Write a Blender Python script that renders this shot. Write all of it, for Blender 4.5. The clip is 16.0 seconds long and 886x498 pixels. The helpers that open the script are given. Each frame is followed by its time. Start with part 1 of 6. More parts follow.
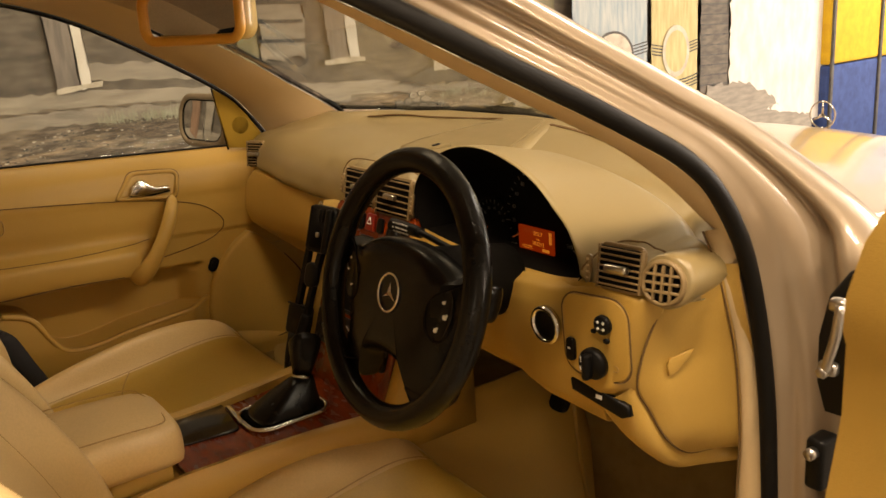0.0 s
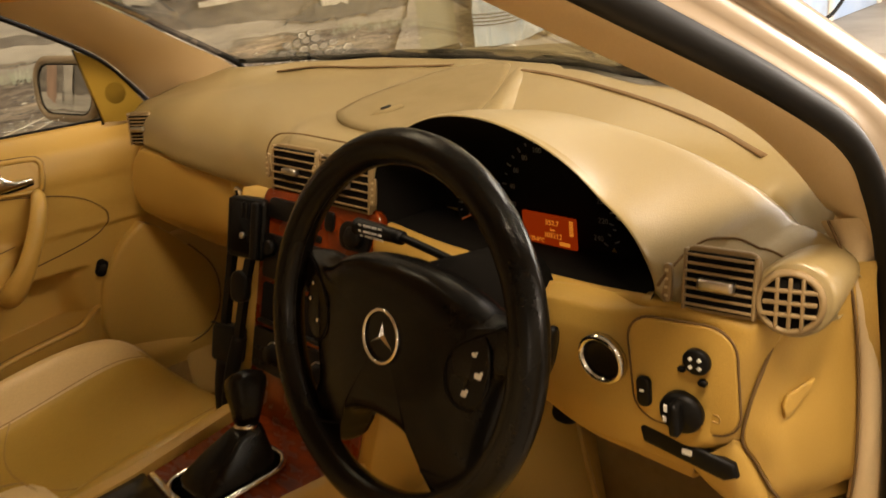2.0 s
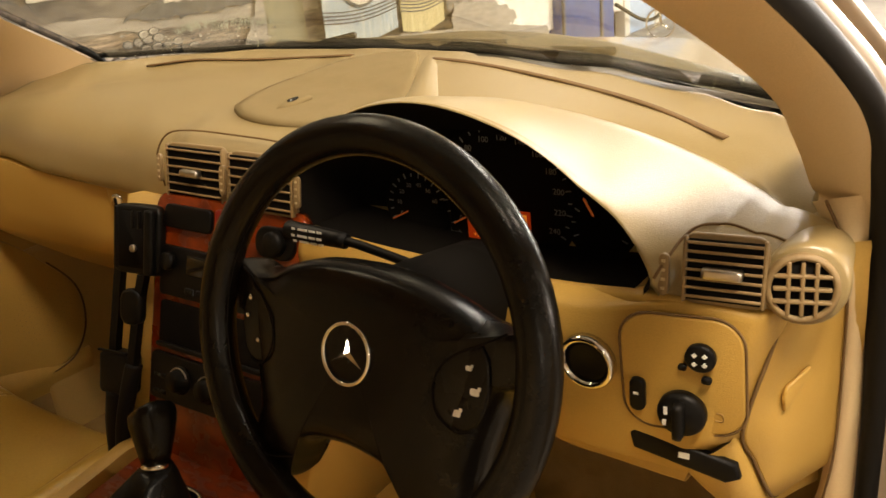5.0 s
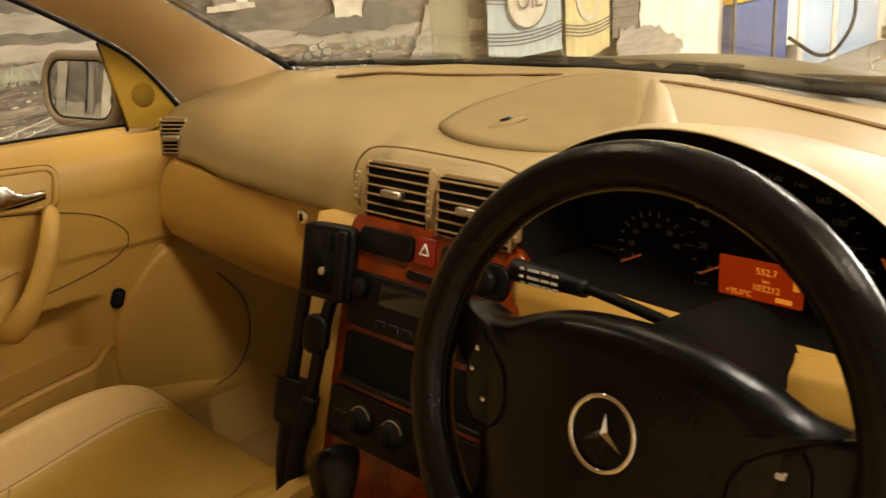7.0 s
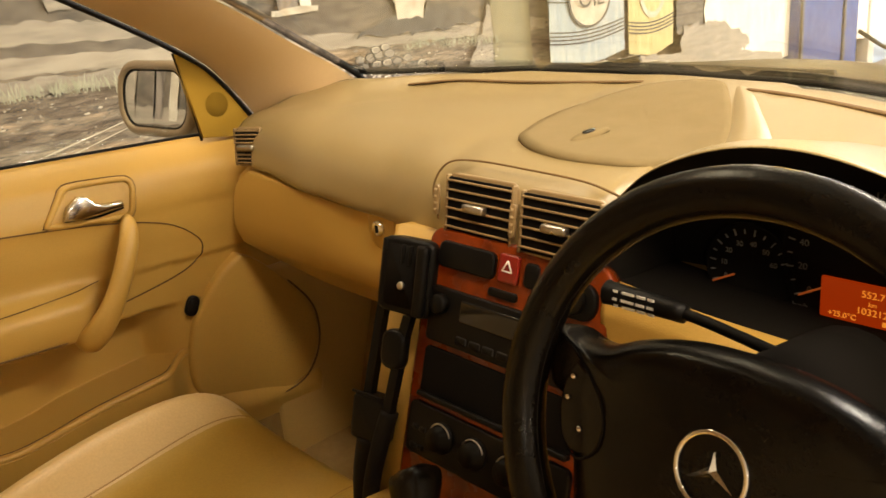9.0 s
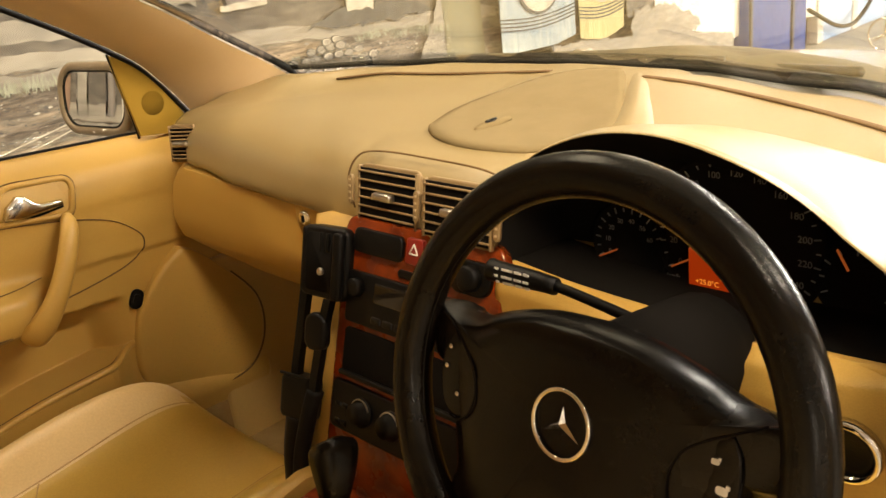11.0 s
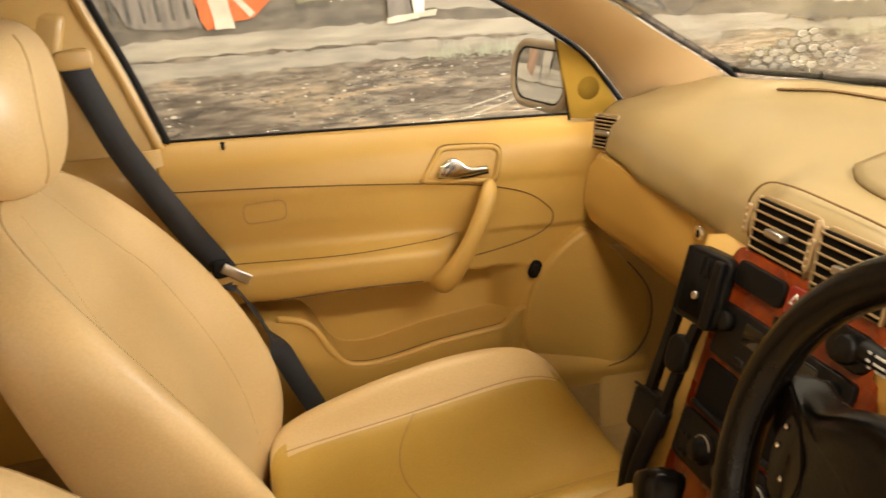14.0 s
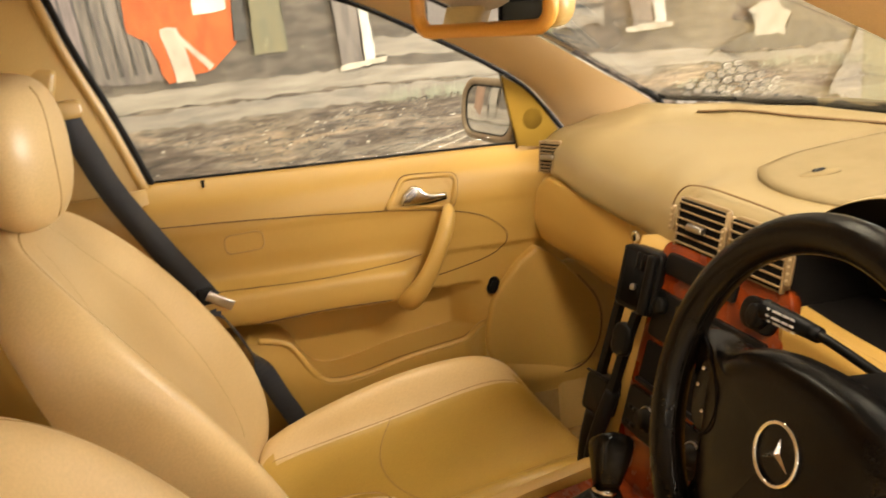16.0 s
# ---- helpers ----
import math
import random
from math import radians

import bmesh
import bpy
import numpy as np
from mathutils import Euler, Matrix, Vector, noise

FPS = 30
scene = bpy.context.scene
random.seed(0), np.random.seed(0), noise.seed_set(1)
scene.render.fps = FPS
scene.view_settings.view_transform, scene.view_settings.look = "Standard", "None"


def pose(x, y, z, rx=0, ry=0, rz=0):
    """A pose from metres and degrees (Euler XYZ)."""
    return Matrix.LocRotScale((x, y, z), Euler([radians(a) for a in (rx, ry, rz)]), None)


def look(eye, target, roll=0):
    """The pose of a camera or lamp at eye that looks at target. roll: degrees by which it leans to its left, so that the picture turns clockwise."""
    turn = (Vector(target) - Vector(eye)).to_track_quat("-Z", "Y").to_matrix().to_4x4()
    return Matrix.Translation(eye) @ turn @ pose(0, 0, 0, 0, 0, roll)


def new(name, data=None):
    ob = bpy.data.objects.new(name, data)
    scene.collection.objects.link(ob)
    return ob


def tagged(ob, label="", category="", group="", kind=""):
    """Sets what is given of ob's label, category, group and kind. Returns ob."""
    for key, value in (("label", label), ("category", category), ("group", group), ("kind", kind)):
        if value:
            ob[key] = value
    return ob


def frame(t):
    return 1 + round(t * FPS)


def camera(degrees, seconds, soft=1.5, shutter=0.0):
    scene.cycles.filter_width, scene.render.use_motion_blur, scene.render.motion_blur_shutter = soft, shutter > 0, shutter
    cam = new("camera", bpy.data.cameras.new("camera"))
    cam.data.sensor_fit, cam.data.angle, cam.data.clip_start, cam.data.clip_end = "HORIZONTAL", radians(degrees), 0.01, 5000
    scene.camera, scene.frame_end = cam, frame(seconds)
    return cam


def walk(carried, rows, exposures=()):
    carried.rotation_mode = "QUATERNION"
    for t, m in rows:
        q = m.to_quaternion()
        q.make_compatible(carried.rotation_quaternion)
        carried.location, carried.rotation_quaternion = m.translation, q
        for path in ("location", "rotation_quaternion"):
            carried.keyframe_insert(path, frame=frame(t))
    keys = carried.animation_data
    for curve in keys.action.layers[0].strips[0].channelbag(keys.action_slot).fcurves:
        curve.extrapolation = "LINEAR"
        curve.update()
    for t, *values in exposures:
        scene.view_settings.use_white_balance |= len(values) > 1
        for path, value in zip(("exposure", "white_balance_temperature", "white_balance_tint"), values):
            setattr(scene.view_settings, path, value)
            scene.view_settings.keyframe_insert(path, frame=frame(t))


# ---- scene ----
cam = camera(53.7, 16.0, shutter=0.5)
PATH = [
    (0, (1.243, -0.552, 1.236), (-0.327, 0.559, 0.687), -3.9),
    (0.5, (1.166, -0.545, 1.25), (-0.368, 0.592, 0.654), -3.7),
    (1, (1.069, -0.524, 1.242), (-0.419, 0.648, 0.598), -4.3),
    (1.5, (0.984, -0.484, 1.23), (-0.448, 0.72, 0.522), -6.1),
    (2, (0.908, -0.436, 1.232), (-0.465, 0.829, 0.515), -6.9),
    (2.5, (0.854, -0.419, 1.24), (-0.446, 0.948, 0.576), -6.2),
    (3, (0.818, -0.424, 1.239), (-0.387, 1.022, 0.564), -6.5),
    (3.2, (0.807, -0.428, 1.23), (-0.363, 1.041, 0.542), -6.8),
    (5.3, (0.75, -0.444, 1.201), (-0.346, 1.053, 0.454), -5.6),
    (5.5, (0.733, -0.439, 1.195), (-0.391, 1.049, 0.472), -5.0),
    (6, (0.697, -0.421, 1.191), (-0.507, 1.019, 0.503), -4.4),
    (6.5, (0.655, -0.41, 1.186), (-0.619, 0.979, 0.516), -4.2),
    (7, (0.619, -0.408, 1.187), (-0.715, 0.922, 0.516), -4.4),
    (7.5, (0.598, -0.416, 1.185), (-0.794, 0.855, 0.517), -4.4),
    (8, (0.583, -0.423, 1.183), (-0.846, 0.805, 0.514), -4.3),
    (8.5, (0.578, -0.424, 1.187), (-0.859, 0.8, 0.525), -4.5),
    (9, (0.585, -0.412, 1.203), (-0.836, 0.828, 0.535), -5.6),
    (9.5, (0.605, -0.408, 1.203), (-0.792, 0.856, 0.532), -6.1),
    (10, (0.632, -0.407, 1.202), (-0.742, 0.876, 0.518), -6.8),
    (10.2, (0.641, -0.406, 1.202), (-0.725, 0.88, 0.512), -7.0),
    (12.3, (0.709, -0.359, 1.238), (-0.767, 0.736, 0.449), -4.3),
    (12.5, (0.707, -0.331, 1.232), (-0.848, 0.661, 0.458), -4.9),
    (13, (0.697, -0.311, 1.229), (-1.001, 0.451, 0.495), -4.8),
    (13.5, (0.69, -0.311, 1.236), (-1.098, 0.255, 0.542), -4.6),
    (14, (0.695, -0.336, 1.249), (-1.14, 0.092, 0.577), -4.5),
    (14.5, (0.715, -0.338, 1.244), (-1.153, -0.018, 0.605), -5.2),
    (15, (0.758, -0.346, 1.254), (-1.105, -0.012, 0.608), -5.4),
    (15.5, (0.815, -0.372, 1.267), (-1.028, 0.035, 0.607), -6.1),
    (16, (0.836, -0.395, 1.253), (-0.999, 0.15, 0.67), -6.3),
]
EXPOSURES = [(0, -1.5, 7300, 13), (1.5, -1.3, 7300, 12), (2.5, -1.22, 6600, 12), (3, -1.2, 6600, 11), (5.5, -1.05, 6600, 10), (7, -1.03, 6800, 10), (9, -0.7, 6800, 10), (10.2, -0.67, 6600, 10), (12.5, -0.36, 6500, 10), (14, -0.27, 6200, 10), (16, -0.3, 6200, 10)]
walk(cam, [(t, look(eye, target, roll)) for t, eye, target, roll in PATH], exposures=EXPOSURES)

# ---- world and lamps ----
world = bpy.data.worlds.new("garage_world")
world.use_nodes = True
world.node_tree.nodes["Background"].inputs[0].default_value = (0.9, 0.75, 0.55, 1)
world.node_tree.nodes["Background"].inputs[1].default_value = 0.006
scene.world = world


# ---- materials ----
def mat(name, base, rough=0.5, metal=0.0, spec=0.5, second=None, scale=8.0, mix=0.35, bump=0.0, bump_scale=400.0, coat=0.0, stretch=(1, 1, 1), wear=0.0, sheen=0.0):
    """A procedural material: base colour broken up at two scales, with fine relief."""
    m = bpy.data.materials.new(name)
    m.use_nodes = True
    nt = m.node_tree
    b = nt.nodes["Principled BSDF"]
    b.inputs["Roughness"].default_value = rough
    b.inputs["Metallic"].default_value = metal
    b.inputs["Specular IOR Level"].default_value = spec
    b.inputs["Coat Weight"].default_value = coat
    b.inputs["Coat Roughness"].default_value = 0.08
    tc = nt.nodes.new("ShaderNodeTexCoord")
    mp = nt.nodes.new("ShaderNodeMapping")
    mp.inputs["Scale"].default_value = stretch
    nt.links.new(tc.outputs["Object"], mp.inputs["Vector"])
    big = nt.nodes.new("ShaderNodeTexNoise")
    big.inputs["Scale"].default_value = scale
    big.inputs["Detail"].default_value = 6
    nt.links.new(mp.outputs[0], big.inputs["Vector"])
    ramp = nt.nodes.new("ShaderNodeValToRGB")
    ramp.color_ramp.elements[0].position, ramp.color_ramp.elements[1].position = 0.35, 0.68
    nt.links.new(big.outputs["Fac"], ramp.inputs[0])
    second = second or tuple(c * 0.82 for c in base)
    mx = nt.nodes.new("ShaderNodeMix")
    mx.data_type = "RGBA"
    mx.inputs[6].default_value, mx.inputs[7].default_value = (*base, 1), (*second, 1)
    amount = nt.nodes.new("ShaderNodeMath")
    amount.operation = "MULTIPLY"
    amount.inputs[1].default_value = mix
    nt.links.new(ramp.outputs[0], amount.inputs[0])
    nt.links.new(amount.outputs[0], mx.inputs[0])
    fine = nt.nodes.new("ShaderNodeTexNoise")
    fine.inputs["Scale"].default_value = bump_scale
    fine.inputs["Detail"].default_value = 3
    nt.links.new(mp.outputs[0], fine.inputs["Vector"])
    grain = nt.nodes.new("ShaderNodeMix")
    grain.data_type, grain.blend_type = "RGBA", "MULTIPLY"
    grain.inputs[0].default_value = 0.25
    nt.links.new(mx.outputs[2], grain.inputs[6])
    light = nt.nodes.new("ShaderNodeMapRange")
    light.inputs[1].default_value, light.inputs[2].default_value, light.inputs[3].default_value, light.inputs[4].default_value = 0.3, 0.7, 0.75, 1.15
    nt.links.new(fine.outputs["Fac"], light.inputs[0])
    nt.links.new(light.outputs[0], grain.inputs[7])
    nt.links.new(grain.outputs[2], b.inputs["Base Color"])
    rr = nt.nodes.new("ShaderNodeMapRange")
    rr.inputs[3].default_value, rr.inputs[4].default_value = max(rough - 0.06, 0.02), min(rough + 0.1, 1)
    nt.links.new(big.outputs["Fac"], rr.inputs[0])
    nt.links.new(rr.outputs[0], b.inputs["Roughness"])
    if bump:
        bp = nt.nodes.new("ShaderNodeBump")
        bp.inputs["Strength"].default_value, bp.inputs["Distance"].default_value = bump, 0.002
        nt.links.new(fine.outputs["Fac"], bp.inputs["Height"])
        nt.links.new(bp.outputs[0], b.inputs["Normal"])
    return m


def glow(name, colour, strength, base=(0.02, 0.005, 0.002)):
    m = bpy.data.materials.new(name)
    m.use_nodes = True
    b = m.node_tree.nodes["Principled BSDF"]
    b.inputs["Base Color"].default_value = (*base, 1)
    b.inputs["Emission Color"].default_value = (*colour, 1)
    b.inputs["Emission Strength"].default_value = strength
    b.inputs["Roughness"].default_value = 0.4
    return m


def clear_glass(name, tint=(1, 1, 1), rough=0.0):
    m = bpy.data.materials.new(name)
    m.use_nodes = True
    nt = m.node_tree
    nt.nodes.remove(nt.nodes["Principled BSDF"])
    out = nt.nodes["Material Output"]
    see = nt.nodes.new("ShaderNodeBsdfTransparent")
    see.inputs[0].default_value = (*tint, 1)
    gl = nt.nodes.new("ShaderNodeBsdfGlossy")
    gl.inputs["Roughness"].default_value = rough
    lw = nt.nodes.new("ShaderNodeLayerWeight")
    pw = nt.nodes.new("ShaderNodeMath")
    pw.operation = "POWER"
    pw.inputs[1].default_value = 5.0
    nt.links.new(lw.outputs["Facing"], pw.inputs[0])
    fr = nt.nodes.new("ShaderNodeMapRange")
    fr.inputs[3].default_value, fr.inputs[4].default_value = 0.025, 0.7
    nt.links.new(pw.outputs[0], fr.inputs[0])
    mx = nt.nodes.new("ShaderNodeMixShader")
    nt.links.new(fr.outputs[0], mx.inputs[0])
    nt.links.new(see.outputs[0], mx.inputs[1])
    nt.links.new(gl.outputs[0], mx.inputs[2])
    nt.links.new(mx.outputs[0], out.inputs[0])
    return m


TAN = (0.49, 0.302, 0.066)
M = {
    "vinyl": mat("tan_vinyl", TAN, 0.42, second=(0.455, 0.272, 0.055), scale=5, bump=0.25, bump_scale=700),
    "dash": mat("dash_vinyl", (0.285, 0.212, 0.093), 0.3, spec=0.8, second=(0.262, 0.192, 0.082), scale=4, bump=0.14, bump_scale=650),
    "leather": mat("tan_leather", (0.6, 0.43, 0.2), 0.4, second=(0.55, 0.375, 0.155), scale=7, mix=0.5, bump=0.08, bump_scale=300),
    "frame_tan": mat("orange_tan_plastic", (0.72, 0.36, 0.06), 0.35, scale=8),
    "leather_mid_shade": mat("ochre_shade_leather", (0.47, 0.305, 0.052), 0.4, second=(0.42, 0.262, 0.04), scale=7, mix=0.5, bump=0.1, bump_scale=300),
    "trim": mat("tan_plastic", (0.49, 0.32, 0.1), 0.34, spec=0.65, scale=6, bump=0.15, bump_scale=500),
    "ochre": mat("ochre_plastic", (0.3, 0.185, 0.022), 0.75, second=(0.27, 0.165, 0.018), scale=20, bump=0.3, bump_scale=900, spec=0.2),
    "tweeter": mat("tweeter_mesh", (0.19, 0.115, 0.014), 0.9, second=(0.16, 0.095, 0.01), scale=60, bump=0.6, bump_scale=1500, spec=0.1),
    "pillar": mat("pillar_cloth", (0.66, 0.5, 0.29), 0.7, second=(0.62, 0.46, 0.26), scale=9, bump=0.3, bump_scale=900, spec=0.2),
    # Dark olive holds a reflection, not the plastic's own colour
    "cowl": mat("cowl_reflection", (0.12, 0.098, 0.056), 0.3, second=(0.06, 0.05, 0.03), scale=6, mix=0.7),
    "vent": mat("brown_grey_plastic", (0.26, 0.175, 0.078), 0.45, scale=10, bump=0.1),
    "carpet": mat("tan_carpet", (0.36, 0.24, 0.09), 0.95, second=(0.27, 0.17, 0.06), scale=30, mix=0.7, bump=1.0, bump_scale=900, spec=0.1),
    # Carpet tone raised for the light on the driver's floor
    "mat": mat("lit_tan_carpet", (0.52, 0.34, 0.115), 0.9, second=(0.42, 0.265, 0.085), scale=24, mix=0.7, bump=1.0, bump_scale=900, spec=0.1),
    "headliner": mat("headliner_cloth", (0.55, 0.43, 0.27), 0.95, scale=20, bump=0.5, bump_scale=900, spec=0.1),
    "cloth": mat("speaker_cloth", (0.245, 0.185, 0.09), 0.9, scale=30, bump=0.6, bump_scale=1500, spec=0.1),
    "seam": mat("dark_seam", (0.15, 0.085, 0.028), 0.8, scale=30),
    "thread": mat("tan_thread", (0.36, 0.225, 0.075), 0.7, scale=60),
    "black": mat("black_plastic", (0.005, 0.0045, 0.004), 0.4, spec=0.15, scale=20, bump=0.15, bump_scale=500),
    "black_leather": mat("black_leather", (0.005, 0.0042, 0.0032), 0.23, second=(0.01, 0.008, 0.006), scale=14, mix=0.6, spec=0.18, bump=0.12, bump_scale=420),
    "rubber": mat("black_rubber", (0.006, 0.005, 0.004), 0.6, spec=0.2, scale=20),
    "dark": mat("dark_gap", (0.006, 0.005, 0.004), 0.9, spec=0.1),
    "wood": mat("burr_wood", (0.23, 0.036, 0.004), 0.25, second=(0.07, 0.009, 0.0012), scale=26, mix=0.9, coat=0.15, spec=0.3, stretch=(1, 2.5, 1), bump_scale=120),
    "chrome": mat("chrome", (0.8, 0.78, 0.74), 0.1, metal=1.0, scale=30, mix=0.15),
    "steel": mat("brushed_steel", (0.55, 0.52, 0.48), 0.28, metal=1.0, scale=40),
    "paint": mat("champagne_paint", (0.36, 0.272, 0.18), 0.34, metal=0.4, second=(0.32, 0.24, 0.155), scale=3, coat=0.7, bump_scale=2500),
    "white": mat("white_print", (0.8, 0.8, 0.76), 0.5),
    "belt": mat("belt_web", (0.02, 0.02, 0.021), 0.5, scale=12, bump=0.8, bump_scale=800, stretch=(1, 1, 4)),
    "screen": mat("screen_glass", (0.008, 0.007, 0.006), 0.12),
    "mirror": mat("mirror_silver", (0.92, 0.92, 0.92), 0.015, metal=1.0, mix=0.0),
    "lcd": glow("amber_display", (1.0, 0.075, 0.003), 0.42),
    "lcd_text": glow("amber_letters", (1.0, 0.3, 0.03), 1.3),
    "needle": glow("orange_needle", (1.0, 0.2, 0.03), 0.35),
    "tick": glow("dial_print", (0.75, 0.72, 0.66), 0.0, base=(0.16, 0.16, 0.15)),
    "tinted": clear_glass("darkened_glass", (0.22, 0.22, 0.2)),
    "red": mat("red_button", (0.2, 0.012, 0.006), 0.3),
    "glass": clear_glass("window_glass", (0.93, 0.95, 0.92)),
}

for name in ("mirror", "screen"):  # even polish
    tree = M[name].node_tree
    polish = tree.nodes["Principled BSDF"].inputs["Roughness"]
    tree.links.remove(polish.links[0])
    polish.default_value = 0.01 if name == "mirror" else 0.1

# ---- mesh helpers ----
def part(name, bm, material, parent, label="", smooth=True, sub=0, crease=None):
    """Links a bmesh as one mesh object under a thing or a part."""
    bmesh.ops.recalc_face_normals(bm, faces=bm.faces)
    me = bpy.data.meshes.new(name)
    bm.to_mesh(me)
    bm.free()
    for p in me.polygons:
        p.use_smooth = smooth
    me.materials.append(M[material] if isinstance(material, str) else material)
    ob = new(name, me)
    if parent is not None:
        ob.parent = parent
    if sub:
        s = ob.modifiers.new("round", "SUBSURF")
        s.levels = s.render_levels = sub
    if label:
        tagged(ob, label)
    return ob


def edged(ob, angle=38):
    """Flat where edges are sharp, smooth elsewhere."""
    me = ob.data
    b = bmesh.new()
    b.from_mesh(me)
    for e in b.edges:
        if len(e.link_faces) == 2 and e.calc_face_angle(0) > radians(angle):
            e.smooth = False
    b.to_mesh(me)
    b.free()
    return ob


def thing(name, label, category, group="", kind="", at=(0, 0, 0)):
    ob = new(name)
    ob.location = at
    ob.empty_display_size = 0.05
    return tagged(ob, label, category, group, kind)


def grid(f, nu, nv, thick=0.0, wrap=False):
    b = bmesh.new()
    vs = [[b.verts.new(f(i / nu, j / nv)) for j in range(nv + 1)] for i in range(nu + 1)]
    for i in range(nu):
        for j in range(nv):
            b.faces.new((vs[i][j], vs[i + 1][j], vs[i + 1][j + 1], vs[i][j + 1]))
    if thick:
        bmesh.ops.recalc_face_normals(b, faces=b.faces)
        bmesh.ops.solidify(b, geom=b.faces[:], thickness=thick)
    return b


def loft(rings, closed=True, caps=True):
    b = bmesh.new()
    vs = [[b.verts.new(p) for p in r] for r in rings]
    n = len(rings[0])
    for a, c in zip(vs, vs[1:]):
        for i in range(n if closed else n - 1):
            b.faces.new((a[i], a[(i + 1) % n], c[(i + 1) % n], c[i]))
    if caps and closed:
        b.faces.new(vs[0][::-1])
        b.faces.new(vs[-1])
    return b


def spline(pts, n):
    """n points on a smooth curve through pts."""
    p = [Vector(q) for q in pts]
    p = [2 * p[0] - p[1], *p, 2 * p[-1] - p[-2]]
    out = []
    for k in range(n):
        s = k / (n - 1) * (len(p) - 3)
        i = min(int(s), len(p) - 4)
        u = s - i
        a, b_, c, d = p[i:i + 4]
        out.append(0.5 * (2 * b_ + (c - a) * u + (2 * a - 5 * b_ + 4 * c - d) * u * u + (3 * b_ - a - 3 * c + d) * u ** 3))
    return out


def tube(pts, r, seg=8, n=0, flat=1.0, ends=True, ring=False):
    """A round or flattened bar along pts; r a number or one a point."""
    p = spline(pts, n) if n else [Vector(q) for q in pts]
    rr = [r] * len(p) if not isinstance(r, (list, tuple)) else [r[0] + (r[-1] - r[0]) * k / (len(p) - 1) if len(r) == 2 else r[min(int(k / (len(p) - 1) * (len(r) - 1) + 0.5), len(r) - 1)] for k in range(len(p))]
    rings, up = [], None
    for i, q in enumerate(p):
        if ring:
            t = (p[(i + 1) % len(p)] - p[i - 1]).normalized()
        else:
            t = (p[min(i + 1, len(p) - 1)] - p[max(i - 1, 0)]).normalized()
        if up is None:
            up = Vector((0, 0, 1)) if abs(t.z) < 0.9 else Vector((1, 0, 0))
        side = t.cross(up).normalized()
        up = side.cross(t).normalized()
        rings.append([q + (side * math.cos(a) + up * math.sin(a) * flat) * rr[i] for a in (2 * math.pi * k / seg for k in range(seg))])
    if ring:
        rings.append(rings[0])
        b = loft(rings, True, False)
        bmesh.ops.remove_doubles(b, verts=b.verts, dist=1e-6)
        return b
    return loft(rings, True, ends)


def box(size, bevel=0.0, m=None, seg=2):
    b = bmesh.new()
    bmesh.ops.create_cube(b, size=1.0)
    bmesh.ops.scale(b, vec=size, verts=b.verts)
    if bevel:
        bmesh.ops.bevel(b, geom=b.edges[:], offset=bevel, segments=seg, affect="EDGES", profile=0.6)
    if m is not None:
        bmesh.ops.transform(b, matrix=m, verts=b.verts)
    return b


def lathe(profile, m, seg=24):
    """Turned about local z: profile of (radius, height)."""
    rings = [[m @ Vector((r * math.cos(a), r * math.sin(a), h)) for a in (2 * math.pi * k / seg for k in range(seg))] for r, h in profile]
    return loft(rings)


def slab(outline, depth, m, bevel=0.0):
    """A flat plate: an outline in local x, y, drawn out by depth along local z."""
    b = bmesh.new()
    vs = [b.verts.new((x, y, 0)) for x, y in outline]
    f = b.faces.new(vs)
    got = bmesh.ops.extrude_face_region(b, geom=[f])
    top = [v for v in got["geom"] if isinstance(v, bmesh.types.BMVert)]
    bmesh.ops.translate(b, vec=(0, 0, depth), verts=top)
    if bevel:
        rim = [e for e in b.edges if all(v in top for v in e.verts)]
        bmesh.ops.bevel(b, geom=rim, offset=bevel, segments=2, affect="EDGES", profile=0.6)
    bmesh.ops.transform(b, matrix=m, verts=b.verts)
    return b


def rounded(w, h, r, n=5):
    """The outline of a rectangle with round corners."""
    out = []
    for cx, cy, a0 in ((w / 2 - r, h / 2 - r, 0), (-w / 2 + r, h / 2 - r, 90), (-w / 2 + r, -h / 2 + r, 180), (w / 2 - r, -h / 2 + r, 270)):
        for k in range(n + 1):
            a = radians(a0 + 90 * k / n)
            out.append((cx + r * math.cos(a), cy + r * math.sin(a)))
    return out


def facing(p, normal, up=(0, 0, 1)):
    """A pose at p whose local z is the normal and whose local y is as near up as it can be."""
    z = Vector(normal).normalized()
    x = Vector(up).cross(z).normalized()
    y = z.cross(x)
    return Matrix.Translation(p) @ Matrix((x, y, z)).transposed().to_4x4()


def joined(*bms):
    out = bmesh.new()
    for b in bms:
        me = bpy.data.meshes.new("tmp")
        b.to_mesh(me)
        b.free()
        out.from_mesh(me)
        bpy.data.meshes.remove(me)
    return out


def words(name, text, size, m, material, parent, align="CENTER"):
    cu = bpy.data.curves.new("tmp", "FONT")
    cu.body, cu.size, cu.align_x, cu.align_y, cu.extrude = text, size, align, "CENTER", 0.0002
    ob = bpy.data.objects.new("tmp", cu)
    scene.collection.objects.link(ob)
    me = bpy.data.meshes.new_from_object(ob.evaluated_get(bpy.context.evaluated_depsgraph_get()))
    bpy.data.objects.remove(ob)
    me.name = name
    me.transform(m)
    me.materials.clear()
    me.materials.append(M[material])
    o = new(name, me)
    o.parent = parent
    return o


def smoothstep(a, b, x):
    t = min(max((x - a) / (b - a), 0), 1)
    return t * t * (3 - 2 * t)


